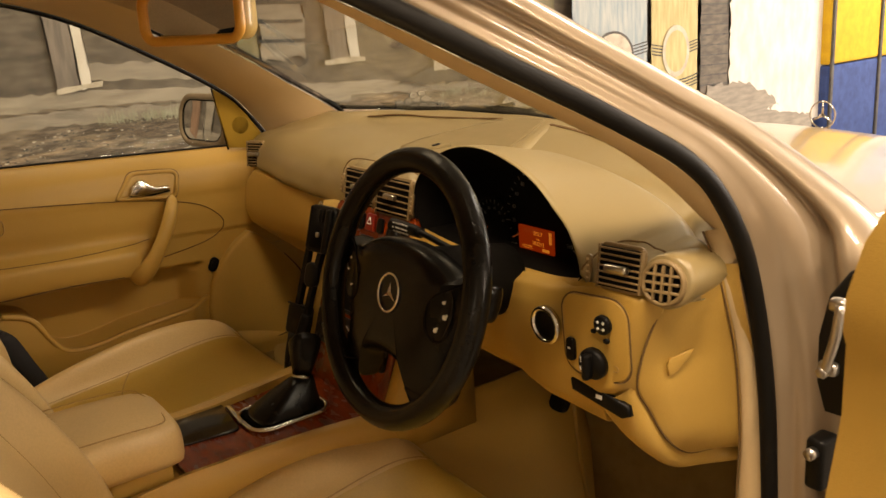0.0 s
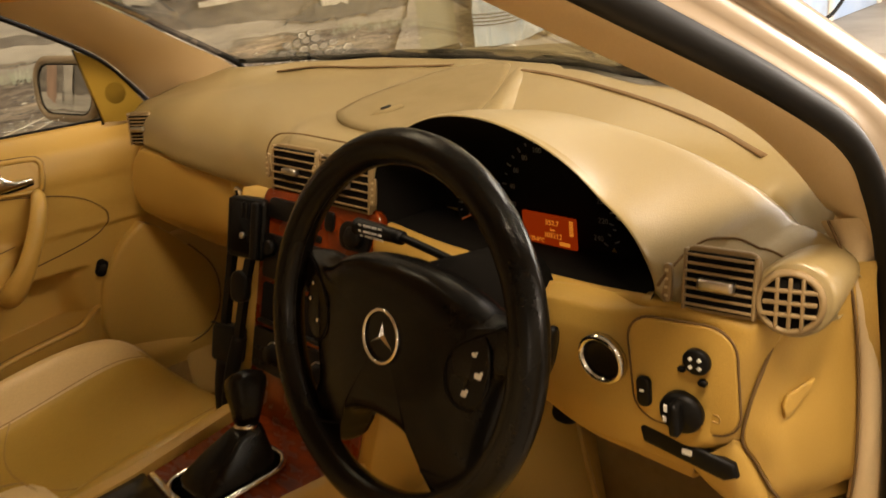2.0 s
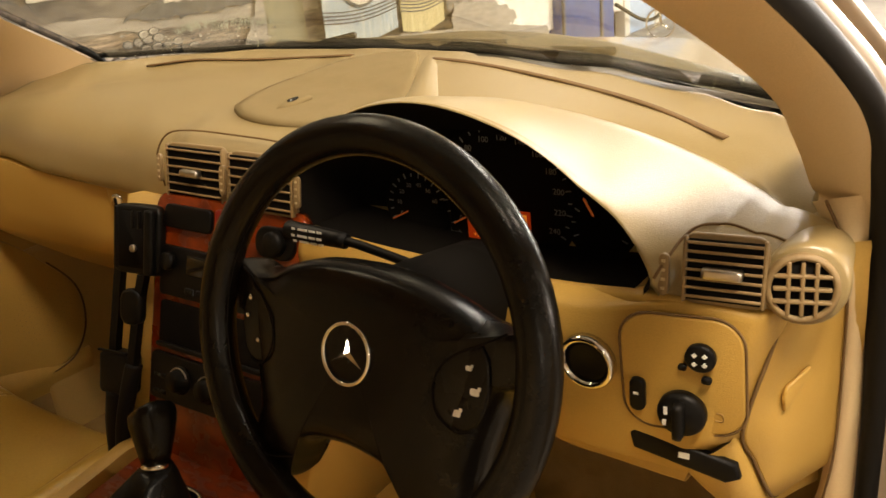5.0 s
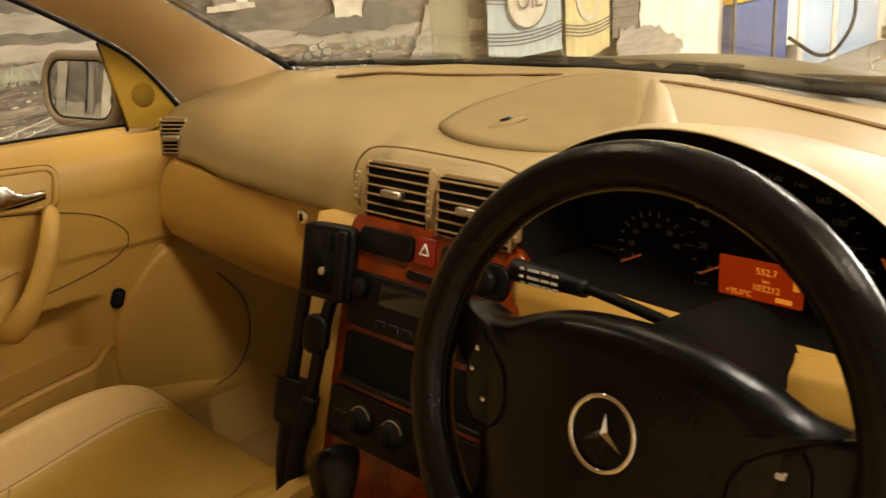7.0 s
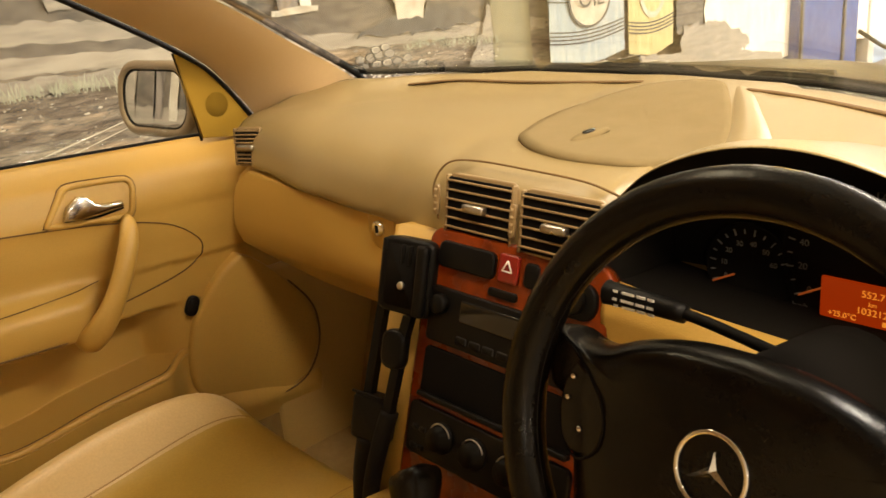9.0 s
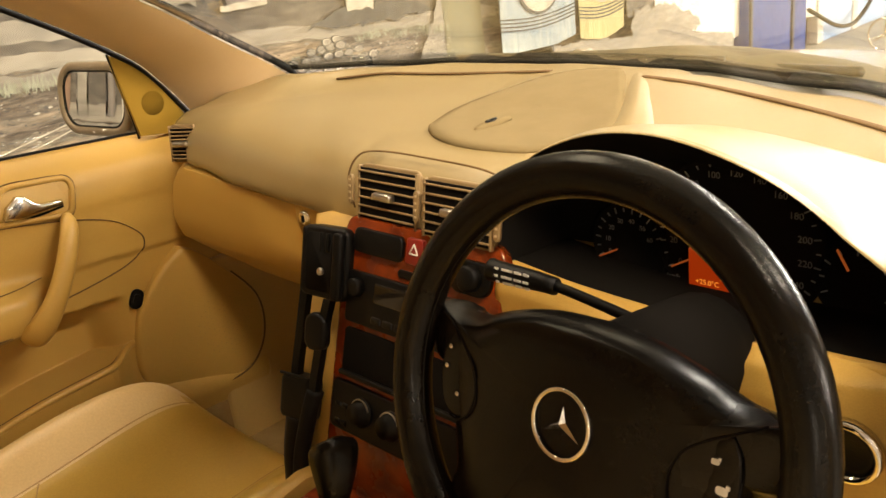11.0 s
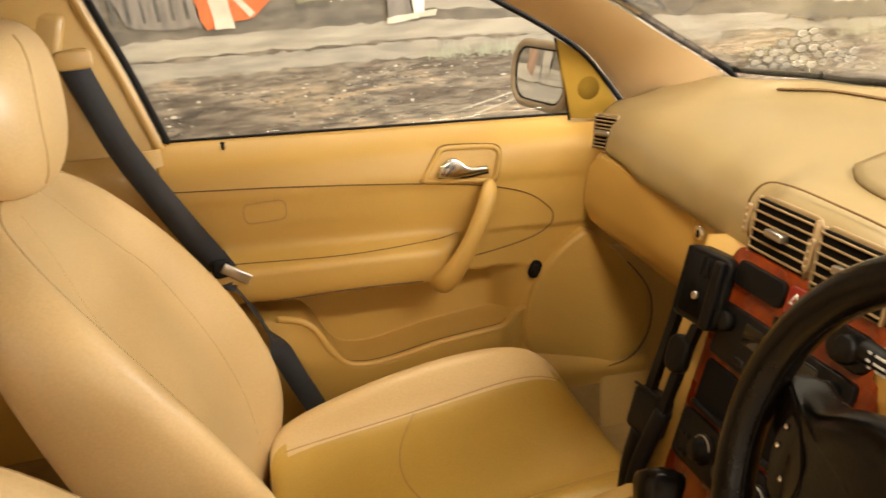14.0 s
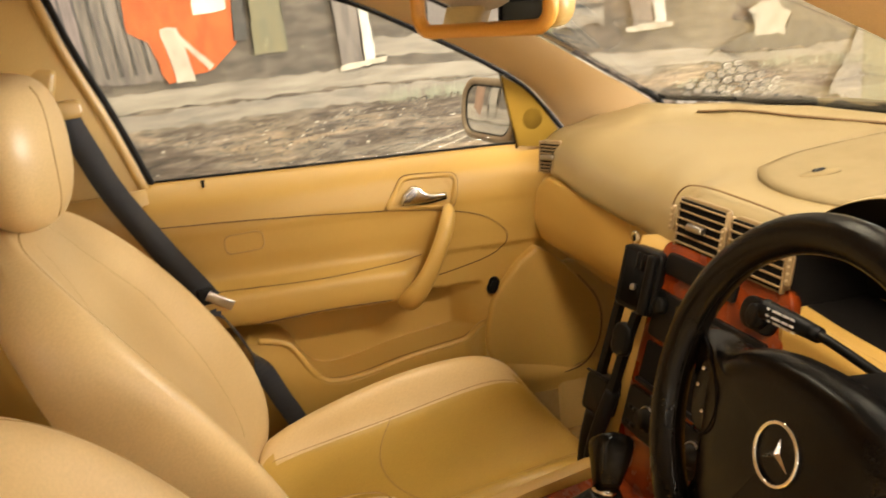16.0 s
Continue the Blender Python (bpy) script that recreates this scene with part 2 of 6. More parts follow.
def eased(rows, x):
    """Rows of pairs by station, joined by one smooth curve through the stations."""
    k = max(i for i in range(len(rows) - 1) if rows[i][0] <= x or i == 0)
    xs = [r[0] for r in rows]
    u = min(max((x - xs[k]) / (xs[k + 1] - xs[k]), 0), 1)
    h = xs[k + 1] - xs[k]
    out = []
    for j in range(len(rows[0][1])):
        pair = []
        for c in range(2):
            v = [r[1][j][c] for r in rows]
            s0 = (v[k + 1] - v[max(k - 1, 0)]) / (xs[k + 1] - xs[max(k - 1, 0)])
            n = min(k + 2, len(rows) - 1)
            s1 = (v[n] - v[k]) / (xs[n] - xs[k])
            pair.append((2 * u ** 3 - 3 * u * u + 1) * v[k] + (u ** 3 - 2 * u * u + u) * h * s0 + (3 * u * u - 2 * u ** 3) * v[k + 1] + (u ** 3 - u * u) * h * s1)
        out.append(tuple(pair))
    return out


def table(rows, x):
    """Value lists by station, smoothly blended at x."""
    if x <= rows[0][0]:
        return rows[0][1]
    for (xa, va), (xb, vb) in zip(rows, rows[1:]):
        if x <= xb:
            u = smoothstep(xa, xb, x)
            return [tuple(p + (q - p) * u for p, q in zip(a, b)) if isinstance(a, tuple) else a + (b - a) * u for a, b in zip(va, vb)]
    return rows[-1][1]


# ---- the garage ----
WX = -2.3  # the painted wall


def mural_ground():
    m = bpy.data.materials.new("mural_ground")
    m.use_nodes = True
    nt = m.node_tree
    b = nt.nodes["Principled BSDF"]
    b.inputs["Roughness"].default_value = 0.75
    tc = nt.nodes.new("ShaderNodeTexCoord")
    mp = nt.nodes.new("ShaderNodeMapping")
    mp.inputs["Scale"].default_value = (1, 1.1, 7)
    mp.inputs["Rotation"].default_value = (radians(4), 0, 0)
    nt.links.new(tc.outputs["Object"], mp.inputs[0])
    n1 = nt.nodes.new("ShaderNodeTexNoise")
    n1.inputs["Scale"].default_value, n1.inputs["Detail"].default_value, n1.inputs["Roughness"].default_value, n1.inputs["Distortion"].default_value = 1.9, 9, 0.68, 0.6
    nt.links.new(mp.outputs[0], n1.inputs[0])
    r = nt.nodes.new("ShaderNodeValToRGB")
    e = r.color_ramp.elements
    e[0].position, e[0].color = 0.3, (0.07, 0.057, 0.05, 1)
    e[1].position, e[1].color = 0.74, (0.46, 0.37, 0.27, 1)
    for p, c in ((0.43, (0.17, 0.135, 0.105, 1)), (0.53, (0.22, 0.185, 0.15, 1)), (0.63, (0.35, 0.265, 0.185, 1))):
        k = e.new(p)
        k.color = c
    nt.links.new(n1.outputs["Fac"], r.inputs[0])
    n2 = nt.nodes.new("ShaderNodeTexNoise")
    n2.inputs["Scale"].default_value, n2.inputs["Detail"].default_value = 12, 8
    nt.links.new(mp.outputs[0], n2.inputs[0])
    r2 = nt.nodes.new("ShaderNodeValToRGB")
    r2.color_ramp.elements[0].position, r2.color_ramp.elements[0].color = 0.34, (0.3, 0.28, 0.26, 1)
    r2.color_ramp.elements[1].position, r2.color_ramp.elements[1].color = 0.66, (1.45, 1.4, 1.35, 1)
    nt.links.new(n2.outputs["Fac"], r2.inputs[0])
    mx = nt.nodes.new("ShaderNodeMix")
    mx.data_type, mx.blend_type = "RGBA", "MULTIPLY"
    mx.inputs[0].default_value = 0.75
    nt.links.new(r.outputs[0], mx.inputs[6])
    nt.links.new(r2.outputs[0], mx.inputs[7])
    nt.links.new(mx.outputs[2], b.inputs["Base Color"])
    return m


def daub(name, base, second, stretch=(1, 3, 3), scale=6, mix=0.9):
    return mat(name, base, 0.75, second=second, scale=scale, mix=mix, stretch=stretch, bump=0.2, bump_scale=90)


M["m_ground"] = mural_ground()
M["m_dark"] = daub("mural_dark_wall", (0.1, 0.085, 0.07), (0.2, 0.165, 0.13), (1, 2, 6))
M["m_grey"] = daub("mural_grey", (0.25, 0.22, 0.185), (0.38, 0.33, 0.27), (1, 1.5, 8))
M["m_kerb"] = daub("mural_kerb", (0.4, 0.35, 0.285), (0.25, 0.215, 0.175), (1, 1, 6))
M["m_pale"] = daub("mural_pale", (0.62, 0.56, 0.46), (0.45, 0.39, 0.31))
M["m_post"] = daub("mural_post", (0.27, 0.23, 0.2), (0.14, 0.12, 0.11), (1, 8, 1))
M["m_green"] = daub("mural_green_post", (0.25, 0.22, 0.13), (0.2, 0.19, 0.13), (1, 8, 1))
M["m_orange"] = daub("mural_orange", (0.62, 0.15, 0.04), (0.42, 0.1, 0.03), (1, 4, 2))
M["m_grass"] = daub("mural_grass", (0.3, 0.31, 0.22), (0.47, 0.46, 0.36), (1, 10, 1))
M["m_blue"] = daub("mural_blue_grey", (0.3, 0.37, 0.42), (0.5, 0.52, 0.5), (1, 7, 1))
M["m_yellow"] = daub("mural_straw", (0.62, 0.52, 0.26), (0.45, 0.37, 0.17), (1, 7, 1))
M["m_line"] = daub("mural_ink", (0.07, 0.065, 0.06), (0.13, 0.12, 0.11))
M["m_white"] = daub("mural_white", (0.8, 0.76, 0.7), (0.66, 0.6, 0.52), (1, 2, 1))
M["p_yellow"] = daub("pump_yellow", (0.75, 0.47, 0.02), (0.65, 0.38, 0.02))
M["p_blue"] = daub("pump_blue", (0.035, 0.075, 0.26), (0.025, 0.05, 0.18))
M["p_sky"] = daub("pump_light_blue", (0.32, 0.45, 0.68), (0.5, 0.58, 0.72), (1, 1, 1), 2)
M["plaster"] = mat("white_plaster", (0.5, 0.46, 0.4), 0.85, scale=2, bump=0.3, bump_scale=60)
M["concrete"] = mat("concrete_floor", (0.3, 0.27, 0.23), 0.6, second=(0.2, 0.18, 0.15), scale=2, mix=0.8, bump=0.2, bump_scale=80)


def flat_box(name, lo, hi, material, label, category="wall", parent=None):
    c = [(a + b) / 2 for a, b in zip(lo, hi)]
    s = [b - a for a, b in zip(lo, hi)]
    ob = part(name, box(s, 0, Matrix.Translation(c)), material, parent, smooth=False)
    return tagged(ob, label, category, kind="structure")


flat_box("floor", (-2.6, -5.2, -0.1), (5.2, 9.2, 0), "concrete", "grey worn concrete garage floor", "floor")
flat_box("ceiling", (-2.6, -5.2, 3.2), (5.2, 9.2, 3.3), "plaster", "plain white plaster garage ceiling", "ceiling")
wall_west = flat_box("wall_west", (-2.6, -5.2, 0), (WX, 9.2, 3.2), "m_ground", "wall painted with a mural of a dirt road and old farm things")
flat_box("wall_north", (WX, 9.0, 0), (5.2, 9.2, 3.2), "plaster", "white plaster garage wall")
flat_box("wall_south", (WX, -5.2, 0), (5.2, -5.0, 3.2), "plaster", "white plaster garage wall behind the car")
flat_box("wall_east", (3.3, -5.0, 0), (3.5, 9.0, 3.2), "plaster", "white plaster garage wall")

layer_step = [0]


def painted(name, pts, material, ragged=0.0, label=""):
    """A patch of paint on the wall: an outline in y, z, a hair proud of the plaster."""
    layer_step[0] += 1
    x = WX + 0.002 + 0.0004 * layer_step[0]
    out = []
    rnd = random.Random(layer_step[0])
    for (y0, z0), (y1, z1) in zip(pts, pts[1:] + pts[:1]):
        n = max(1, int(math.hypot(y1 - y0, z1 - z0) / 0.03)) if ragged else 1
        for k in range(n):
            u = k / n
            out.append((y0 + (y1 - y0) * u + rnd.uniform(-ragged, ragged), z0 + (z1 - z0) * u + rnd.uniform(-ragged, ragged)))
    b = bmesh.new()
    vs = [b.verts.new((x, y, z)) for y, z in out]
    f = b.faces.new(vs)
    bmesh.ops.triangulate(b, faces=[f])
    got = bmesh.ops.extrude_face_region(b, geom=b.faces[:])
    bmesh.ops.translate(b, vec=(-0.003, 0, 0), verts=[v for v in got["geom"] if isinstance(v, bmesh.types.BMVert)])
    return part(name, b, material, wall_west, label, smooth=False)


def band(name, top, bottom, material, ragged=0.006, label=""):
    return painted(name, top + bottom[::-1], material, ragged, label)


# the far side of the painted street: dark sheds, a kerb and a pavement
band("painted_shed_wall", [(-5, 3.0), (4.15, 3.0)], [(-5, 1.02), (-0.5, 0.99), (0.3, 0.985), (0.9, 0.94), (2.0, 0.85), (3.0, 0.78), (4.15, 0.7)], "m_dark", 0.01, "dark painted shed wall")
band("painted_pavement", [(-5, 1.03), (-0.5, 1.0), (0.3, 0.99), (0.9, 0.945), (2.0, 0.86), (2.9, 0.8)], [(-5, 0.96), (-0.5, 0.94), (0.3, 0.93), (0.9, 0.895), (2.0, 0.8), (2.9, 0.75)], "m_kerb", 0.006, "pale painted pavement")
band("painted_kerb", [(-5, 0.95), (-0.5, 0.93), (0.3, 0.92), (0.9, 0.885), (1.5, 0.85)], [(-5, 0.88), (-0.5, 0.875), (0.3, 0.865), (0.9, 0.84), (1.5, 0.81)], "m_grey", 0.008, "grey painted kerb face")
band("painted_log", [(0.3, 1.09), (0.55, 1.075), (0.85, 1.045)], [(0.3, 1.03), (0.55, 1.01), (0.85, 0.985)], "m_grey", 0.008, "painted grey log")
for y in (-2.9, -2.55, -2.2, -1.9):
    painted("painted_post", [(y, 1.7), (y + 0.13, 1.7), (y + 0.12, 0.95), (y + 0.01, 0.95)], "m_pale" if y < -2.4 else "m_orange", 0.006)
M["m_rust"] = daub("mural_rust", (0.34, 0.2, 0.13), (0.2, 0.13, 0.09), (1, 6, 1))
for y, c in ((-1.32, "m_rust"), (-1.16, "m_pale"), (-1.08, "m_post"), (-0.94, "m_kerb"), (-0.86, "m_rust")):
    painted("painted_post", [(y, 1.7), (y + 0.06, 1.7), (y + 0.05, 0.96 + 0.03 * (c == "m_rust")), (y + 0.01, 0.96)], c, 0.005)
painted("painted_cart", [(-0.72, 1.4), (-0.42, 1.36), (-0.37, 1.03), (-0.6, 1.05)], "m_post", 0.008, "painted grey slatted cart")
for k in range(6):
    y = -0.66 + 0.045 * k
    painted("painted_slat", [(y, 1.38), (y + 0.01, 1.38), (y + 0.03, 1.06), (y + 0.02, 1.06)], "m_line", 0.002)
painted("painted_tractor", [(-0.45, 1.42), (-0.1, 1.42), (-0.12, 1.12), (-0.2, 1.05), (-0.36, 1.02), (-0.4, 1.16), (-0.46, 1.2)], "m_orange", 0.004, "orange painted tractor body")
painted("painted_panel", [(-0.36, 1.2), (-0.3, 1.2), (-0.27, 1.02), (-0.33, 1.02)], "m_pale", 0.003)
painted("painted_panel", [(-0.24, 1.3), (-0.13, 1.31), (-0.13, 1.24), (-0.24, 1.23)], "m_white", 0.003)
painted("painted_bar", [(-0.33, 1.19), (-0.31, 1.19), (-0.2, 1.06), (-0.22, 1.05)], "m_pale", 0.002)
painted("painted_shadow", [(-0.1, 1.42), (-0.06, 1.42), (-0.08, 1.13), (-0.12, 1.13)], "m_line", 0.004)
painted("painted_post", [(-0.05, 1.6), (0.06, 1.6), (0.05, 1.08), (-0.06, 1.08)], "m_green", 0.004, "painted green post")
painted("painted_post", [(0.2, 1.7), (0.3, 1.7), (0.315, 0.985), (0.24, 0.985)], "m_post", 0.004, "painted grey post")
painted("painted_stripe", [(0.3, 1.7), (0.34, 1.7), (0.36, 1.0), (0.325, 0.99)], "m_white", 0.003, "white stripe of a painted post")
painted("painted_foot", [(0.23, 0.985), (0.4, 1.0), (0.4, 1.02), (0.3, 1.01), (0.23, 1.005)], "m_pale", 0.004)
painted("painted_board", [(0.55, 1.6), (0.7, 1.6), (0.72, 1.1), (0.58, 1.1)], "m_grey", 0.004)
painted("painted_board", [(0.95, 1.6), (1.05, 1.6), (1.06, 1.02), (0.97, 1.02)], "m_green", 0.004)
painted("painted_stonework", [(1.05, 1.5), (1.3, 1.5), (1.28, 1.03), (1.08, 1.04)], "m_kerb", 0.012)
for k in range(5):
    painted("painted_joint", [(1.06, 1.44 - 0.08 * k), (1.28, 1.43 - 0.08 * k), (1.28, 1.415 - 0.08 * k), (1.06, 1.425 - 0.08 * k)], "m_line", 0.003)
painted("painted_post", [(1.36, 1.6), (1.47, 1.6), (1.49, 1.0), (1.4, 1.0)], "m_post", 0.004, "painted grey post")
painted("painted_stripe", [(1.47, 1.6), (1.52, 1.6), (1.55, 1.0), (1.5, 1.0)], "m_white", 0.003)
painted("painted_foot", [(1.37, 0.985), (1.58, 0.985), (1.58, 1.005), (1.5, 1.015), (1.37, 1.005)], "m_pale", 0.003)
painted("painted_mound", [(1.75, 0.86), (1.95, 0.93), (2.15, 0.945), (2.35, 0.9), (2.45, 0.84), (2.1, 0.83)], "m_line", 0.012, "dark painted mound")
painted("painted_sack", [(1.93, 1.02), (2.06, 1.05), (2.14, 0.98), (2.1, 0.9), (1.97, 0.91)], "m_pale", 0.01)
painted("painted_slope", [(2.5, 0.9), (2.72, 0.87), (2.8, 0.55), (2.6, 0.5), (2.35, 0.62)], "m_grey", 0.012)
painted("painted_post", [(2.5, 2.2), (2.75, 2.2), (2.78, 0.3), (2.52, 0.3)], "m_green", 0.004, "painted olive post")
# grass in tufts
rnd = random.Random(4)
for y, z, n, h in [(0.47, 0.9, 22, 0.07), (0.66, 0.89, 26, 0.075), (0.86, 0.87, 26, 0.08), (1.02, 0.85, 18, 0.06), (2.1, 0.82, 26, 0.055), (2.3, 0.8, 26, 0.055), (2.44, 0.78, 20, 0.05), (3.95, 0.57, 24, 0.08), (4.1, 0.56, 20, 0.08), (1.68, 0.79, 14, 0.035), (1.9, 0.75, 14, 0.03)]:
    blades = bmesh.new()
    layer_step[0] += 1
    x = WX + 0.003 + 0.0004 * layer_step[0]
    for k in range(3 * n):
        y0, w, lean = y + rnd.uniform(-0.12, 0.12), rnd.uniform(0.001, 0.0028), rnd.gauss(0, 0.012)
        hh = h * rnd.uniform(0.35, 1.0) * (1 - 0.5 * abs(y0 - y) / 0.12)
        z0 = z - 0.04 + rnd.uniform(-0.012, 0.012)
        v = [blades.verts.new(q) for q in ((x, y0 - w, z0), (x, y0 + w, z0), (x + 0.001, y0 + lean, z0 + hh))]
        blades.faces.new(v)
    part("painted_grass", blades, "m_grass", wall_west, "pale painted grass", smooth=False)
# a heap of round stones
for k in range(9):
    for i in range(5):
        y, z = 1.6 + 0.052 * k + 0.026 * (i % 2) + rnd.uniform(-0.008, 0.008), 0.685 + 0.03 * i + rnd.uniform(-0.006, 0.006)
        if z > 0.835 - abs(y - 1.82) * 0.5:
            continue
        r = rnd.uniform(0.019, 0.026)
        ring = [(y + r * 1.1 * math.cos(a) * rnd.uniform(0.85, 1.1), z + 0.66 * r * math.sin(a) * rnd.uniform(0.85, 1.1)) for a in (k2 * math.pi / 4 for k2 in range(8))]
        painted("painted_stone_edge", [(y + (p - y) * 1.22, z + (q - z) * 1.22) for p, q in ring], "m_line")
        painted("painted_stone", ring, rnd.choice(["m_pale", "m_kerb", "m_grey"]))
        painted("painted_stone_face", [(y + 0.003 + (p - y) * 0.84, z - 0.002 + (q - z) * 0.8) for p, q in ring], "m_grey")
# loose pebbles and streaks on the painted road
for k in range(60):
    y, z = rnd.uniform(-1.2, 2.4), rnd.uniform(0.56, 0.86)
    w, h = rnd.uniform(0.006, 0.016), rnd.uniform(0.003, 0.007)
    ring = [(y + w * math.cos(a) * rnd.uniform(0.7, 1.1), z - 0.05 * w + h * math.sin(a) * rnd.uniform(0.7, 1.1)) for a in (j * math.pi / 4 for j in range(8))]
    painted("painted_pebble", ring, rnd.choice(["m_line", "m_pale", "m_kerb", "m_grey"]))
for shade, count in (("m_line", 1100), ("m_kerb", 700), ("m_pale", 150)):
    grit = bmesh.new()
    layer_step[0] += 1
    x = WX + 0.003 + 0.0004 * layer_step[0]
    for k in range(count):
        y = rnd.uniform(-2.2, 2.5)
        z = 0.86 - 0.06 * max(0, y - 0.6) - abs(rnd.gauss(0, 0.13))
        w, h = 0.003 + 0.009 * rnd.random() ** 2, rnd.uniform(0.0015, 0.004)
        if z > 0.45:
            grit.faces.new([grit.verts.new((x, y + w * math.cos(a) * rnd.uniform(0.6, 1.2), z + h * math.sin(a) * rnd.uniform(0.6, 1.2))) for a in (j * math.pi / 3 for j in range(6))])
    tagged(part("painted_grit", grit, shade, wall_west, smooth=False), "fine painted grit of the dirt road", kind="stuff")
for y, z, l, s in [(0.45, 0.68, 0.45, 0.13), (0.5, 0.66, 0.45, 0.15)]:
    painted("painted_rut", [(y, z), (y + l, z + l * s * 1.6), (y + l, z + l * s * 1.6 + 0.003), (y, z + 0.002)], "m_pale", 0.001)


def drum(y0, y1, z0, z1, body, label):
    painted("painted_drum", [(y0, z1), (y1, z1), (y1, z0 + 0.02), ((y0 + y1) / 2, z0 - 0.02), (y0, z0 + 0.02)], body, 0.004, label)
    for zz in (z1 - 0.1, 0.93 - 0.035 * (y0 - 2.8), 0.735 - 0.045 * (y0 - 2.8)):
        for k in range(4):
            z = zz - 0.018 * k
            n = 8
            arc = [(y0 + (y1 - y0) * i / n, z - 0.025 * math.sin(math.pi * i / n)) for i in range(n + 1)]
            painted("painted_hoop", arc + [(p, q - 0.007) for p, q in arc[::-1]], "m_line")


drum(2.83, 3.42, 0.55, 1.6, "m_blue", "blue-grey painted oil drum")
drum(3.45, 3.86, 0.52, 1.6, "m_yellow", "straw-yellow painted drum")
ringy = [(3.13 + 0.15 * math.cos(a), 0.86 + 0.13 * math.sin(a)) for a in (k * math.pi / 14 for k in range(28))]
painted("painted_label", [(3.13 + (p - 3.13) * 1.1, 0.86 + (q - 0.86) * 1.1) for p, q in ringy], "m_line")
painted("painted_label", ringy, "m_pale", 0, "round painted label")
words("painted_word", "OIL", 0.13, facing((WX + 0.11, 3.13, 0.86), (1, 0, 0)), "m_line", wall_west)
ringy = [(3.66 + 0.12 * math.cos(a), 0.85 + 0.15 * math.sin(a)) for a in (k * math.pi / 14 for k in range(28))]
painted("painted_label", ringy, "m_pale", 0, "oval painted label")
painted("painted_label", [(3.66 + (p - 3.66) * 0.8, 0.85 + (q - 0.85) * 0.8) for p, q in ringy], "m_yellow")
painted("painted_bricks", [(3.88, 2.0), (4.14, 2.0), (4.16, 0.6), (3.88, 0.58)], "m_dark", 0.01, "dark painted brick edge")
for k in range(16):
    painted("painted_joint", [(3.88, 0.62 + 0.06 * k), (4.15, 0.61 + 0.06 * k), (4.15, 0.618 + 0.06 * k), (3.88, 0.628 + 0.06 * k)], "m_line", 0.002)
painted("painted_plaster", [(4.15, 3.1), (9, 3.1), (9, 0.1), (4.5, 0.3), (4.16, 0.6)], "m_white", 0.012, "white painted plaster")
painted("painted_scrub", [(3.95, 0.62), (4.3, 0.6), (4.6, 0.5), (4.7, 0.42), (4.3, 0.35), (3.9, 0.45)], "m_grey", 0.02)
band("painted_foreground", [(2.8, 0.56), (3.4, 0.53), (4.2, 0.45), (5.1, 0.3)], [(2.8, 0.2), (3.4, 0.1), (4.2, 0.02), (5.1, 0.01)], "m_grey", 0.01)

# ---- the petrol pump and the display board beyond the pillar ----
pump = thing("petrol_pump", "tall yellow and blue metal petrol pump beside the wall", "petrol pump", at=(-2.21, 5.62, 0))
part("cabinet", box((0.16, 0.9, 0.62), 0.02, Matrix.Translation((0, 0, 0.31))), "p_blue", pump, "blue lower cabinet")
part("head", box((0.16, 0.9, 1.3), 0.02, Matrix.Translation((0, 0, 1.275))), "p_yellow", pump, "yellow upper cabinet")
part("door_edge", box((0.02, 0.03, 1.9), 0.005, Matrix.Translation((0.085, 0.2, 0.98))), "m_line", pump)
part("door_edge", box((0.02, 0.03, 1.9), 0.005, Matrix.Translation((0.085, -0.42, 0.98))), "m_line", pump)
part("hose", tube([(0.09, 0.5, 1.4), (0.14, 1.2, 1.0), (0.14, 1.6, 0.4), (0.12, 1.35, 0.12), (0.1, 1.0, 0.1), (0.09, 0.46, 0.3)], 0.016, 8, 30), "rubber", pump, "black rubber hose")
board = thing("display_board", "pale blue and white painted display board", "board", at=(-2.22, 7.3, 0))
part("panel", box((0.06, 1.7, 2.4), 0.01, Matrix.Translation((0, 0, 1.2))), "p_sky", board, "light blue panel")
for y in (-0.87, -0.2, 0.87):
    part("upright", box((0.09, 0.1, 2.5), 0.01, Matrix.Translation((0, y, 1.25))), "m_white", board)

# ---- ceiling lamps, all added out of view ----
M["tube_light"] = glow("lamp_tube", (1.0, 0.86, 0.66), 6.0, base=(0.8, 0.8, 0.8))


def added_ceiling_lamp(x, y, length, power, colour=(1.0, 0.8, 0.55), wide=0.3):
    lamp = thing("added_ceiling_lamp", "unseen ceiling lamp added to brighten the car and mural", "ceiling lamp", "garage ceiling lamps", at=(x, y, 3.2))
    s = (wide, length)
    part("housing", box((s[0] + 0.04, s[1] + 0.04, 0.07), 0.01, Matrix.Translation((0, 0, -0.036))), "white", lamp)
    part("diffuser", box((s[0], s[1], 0.012), 0.003, Matrix.Translation((0, 0, -0.078))), "tube_light", lamp, "glowing diffuser")
    d = bpy.data.lights.new("lamp_light", "AREA")
    d.shape, d.size, d.size_y, d.energy, d.color = "RECTANGLE", s[0], s[1], power, colour
    o = new("lamp_light", d)
    o.parent = lamp
    o.location = (0, 0, -0.09)
    return lamp


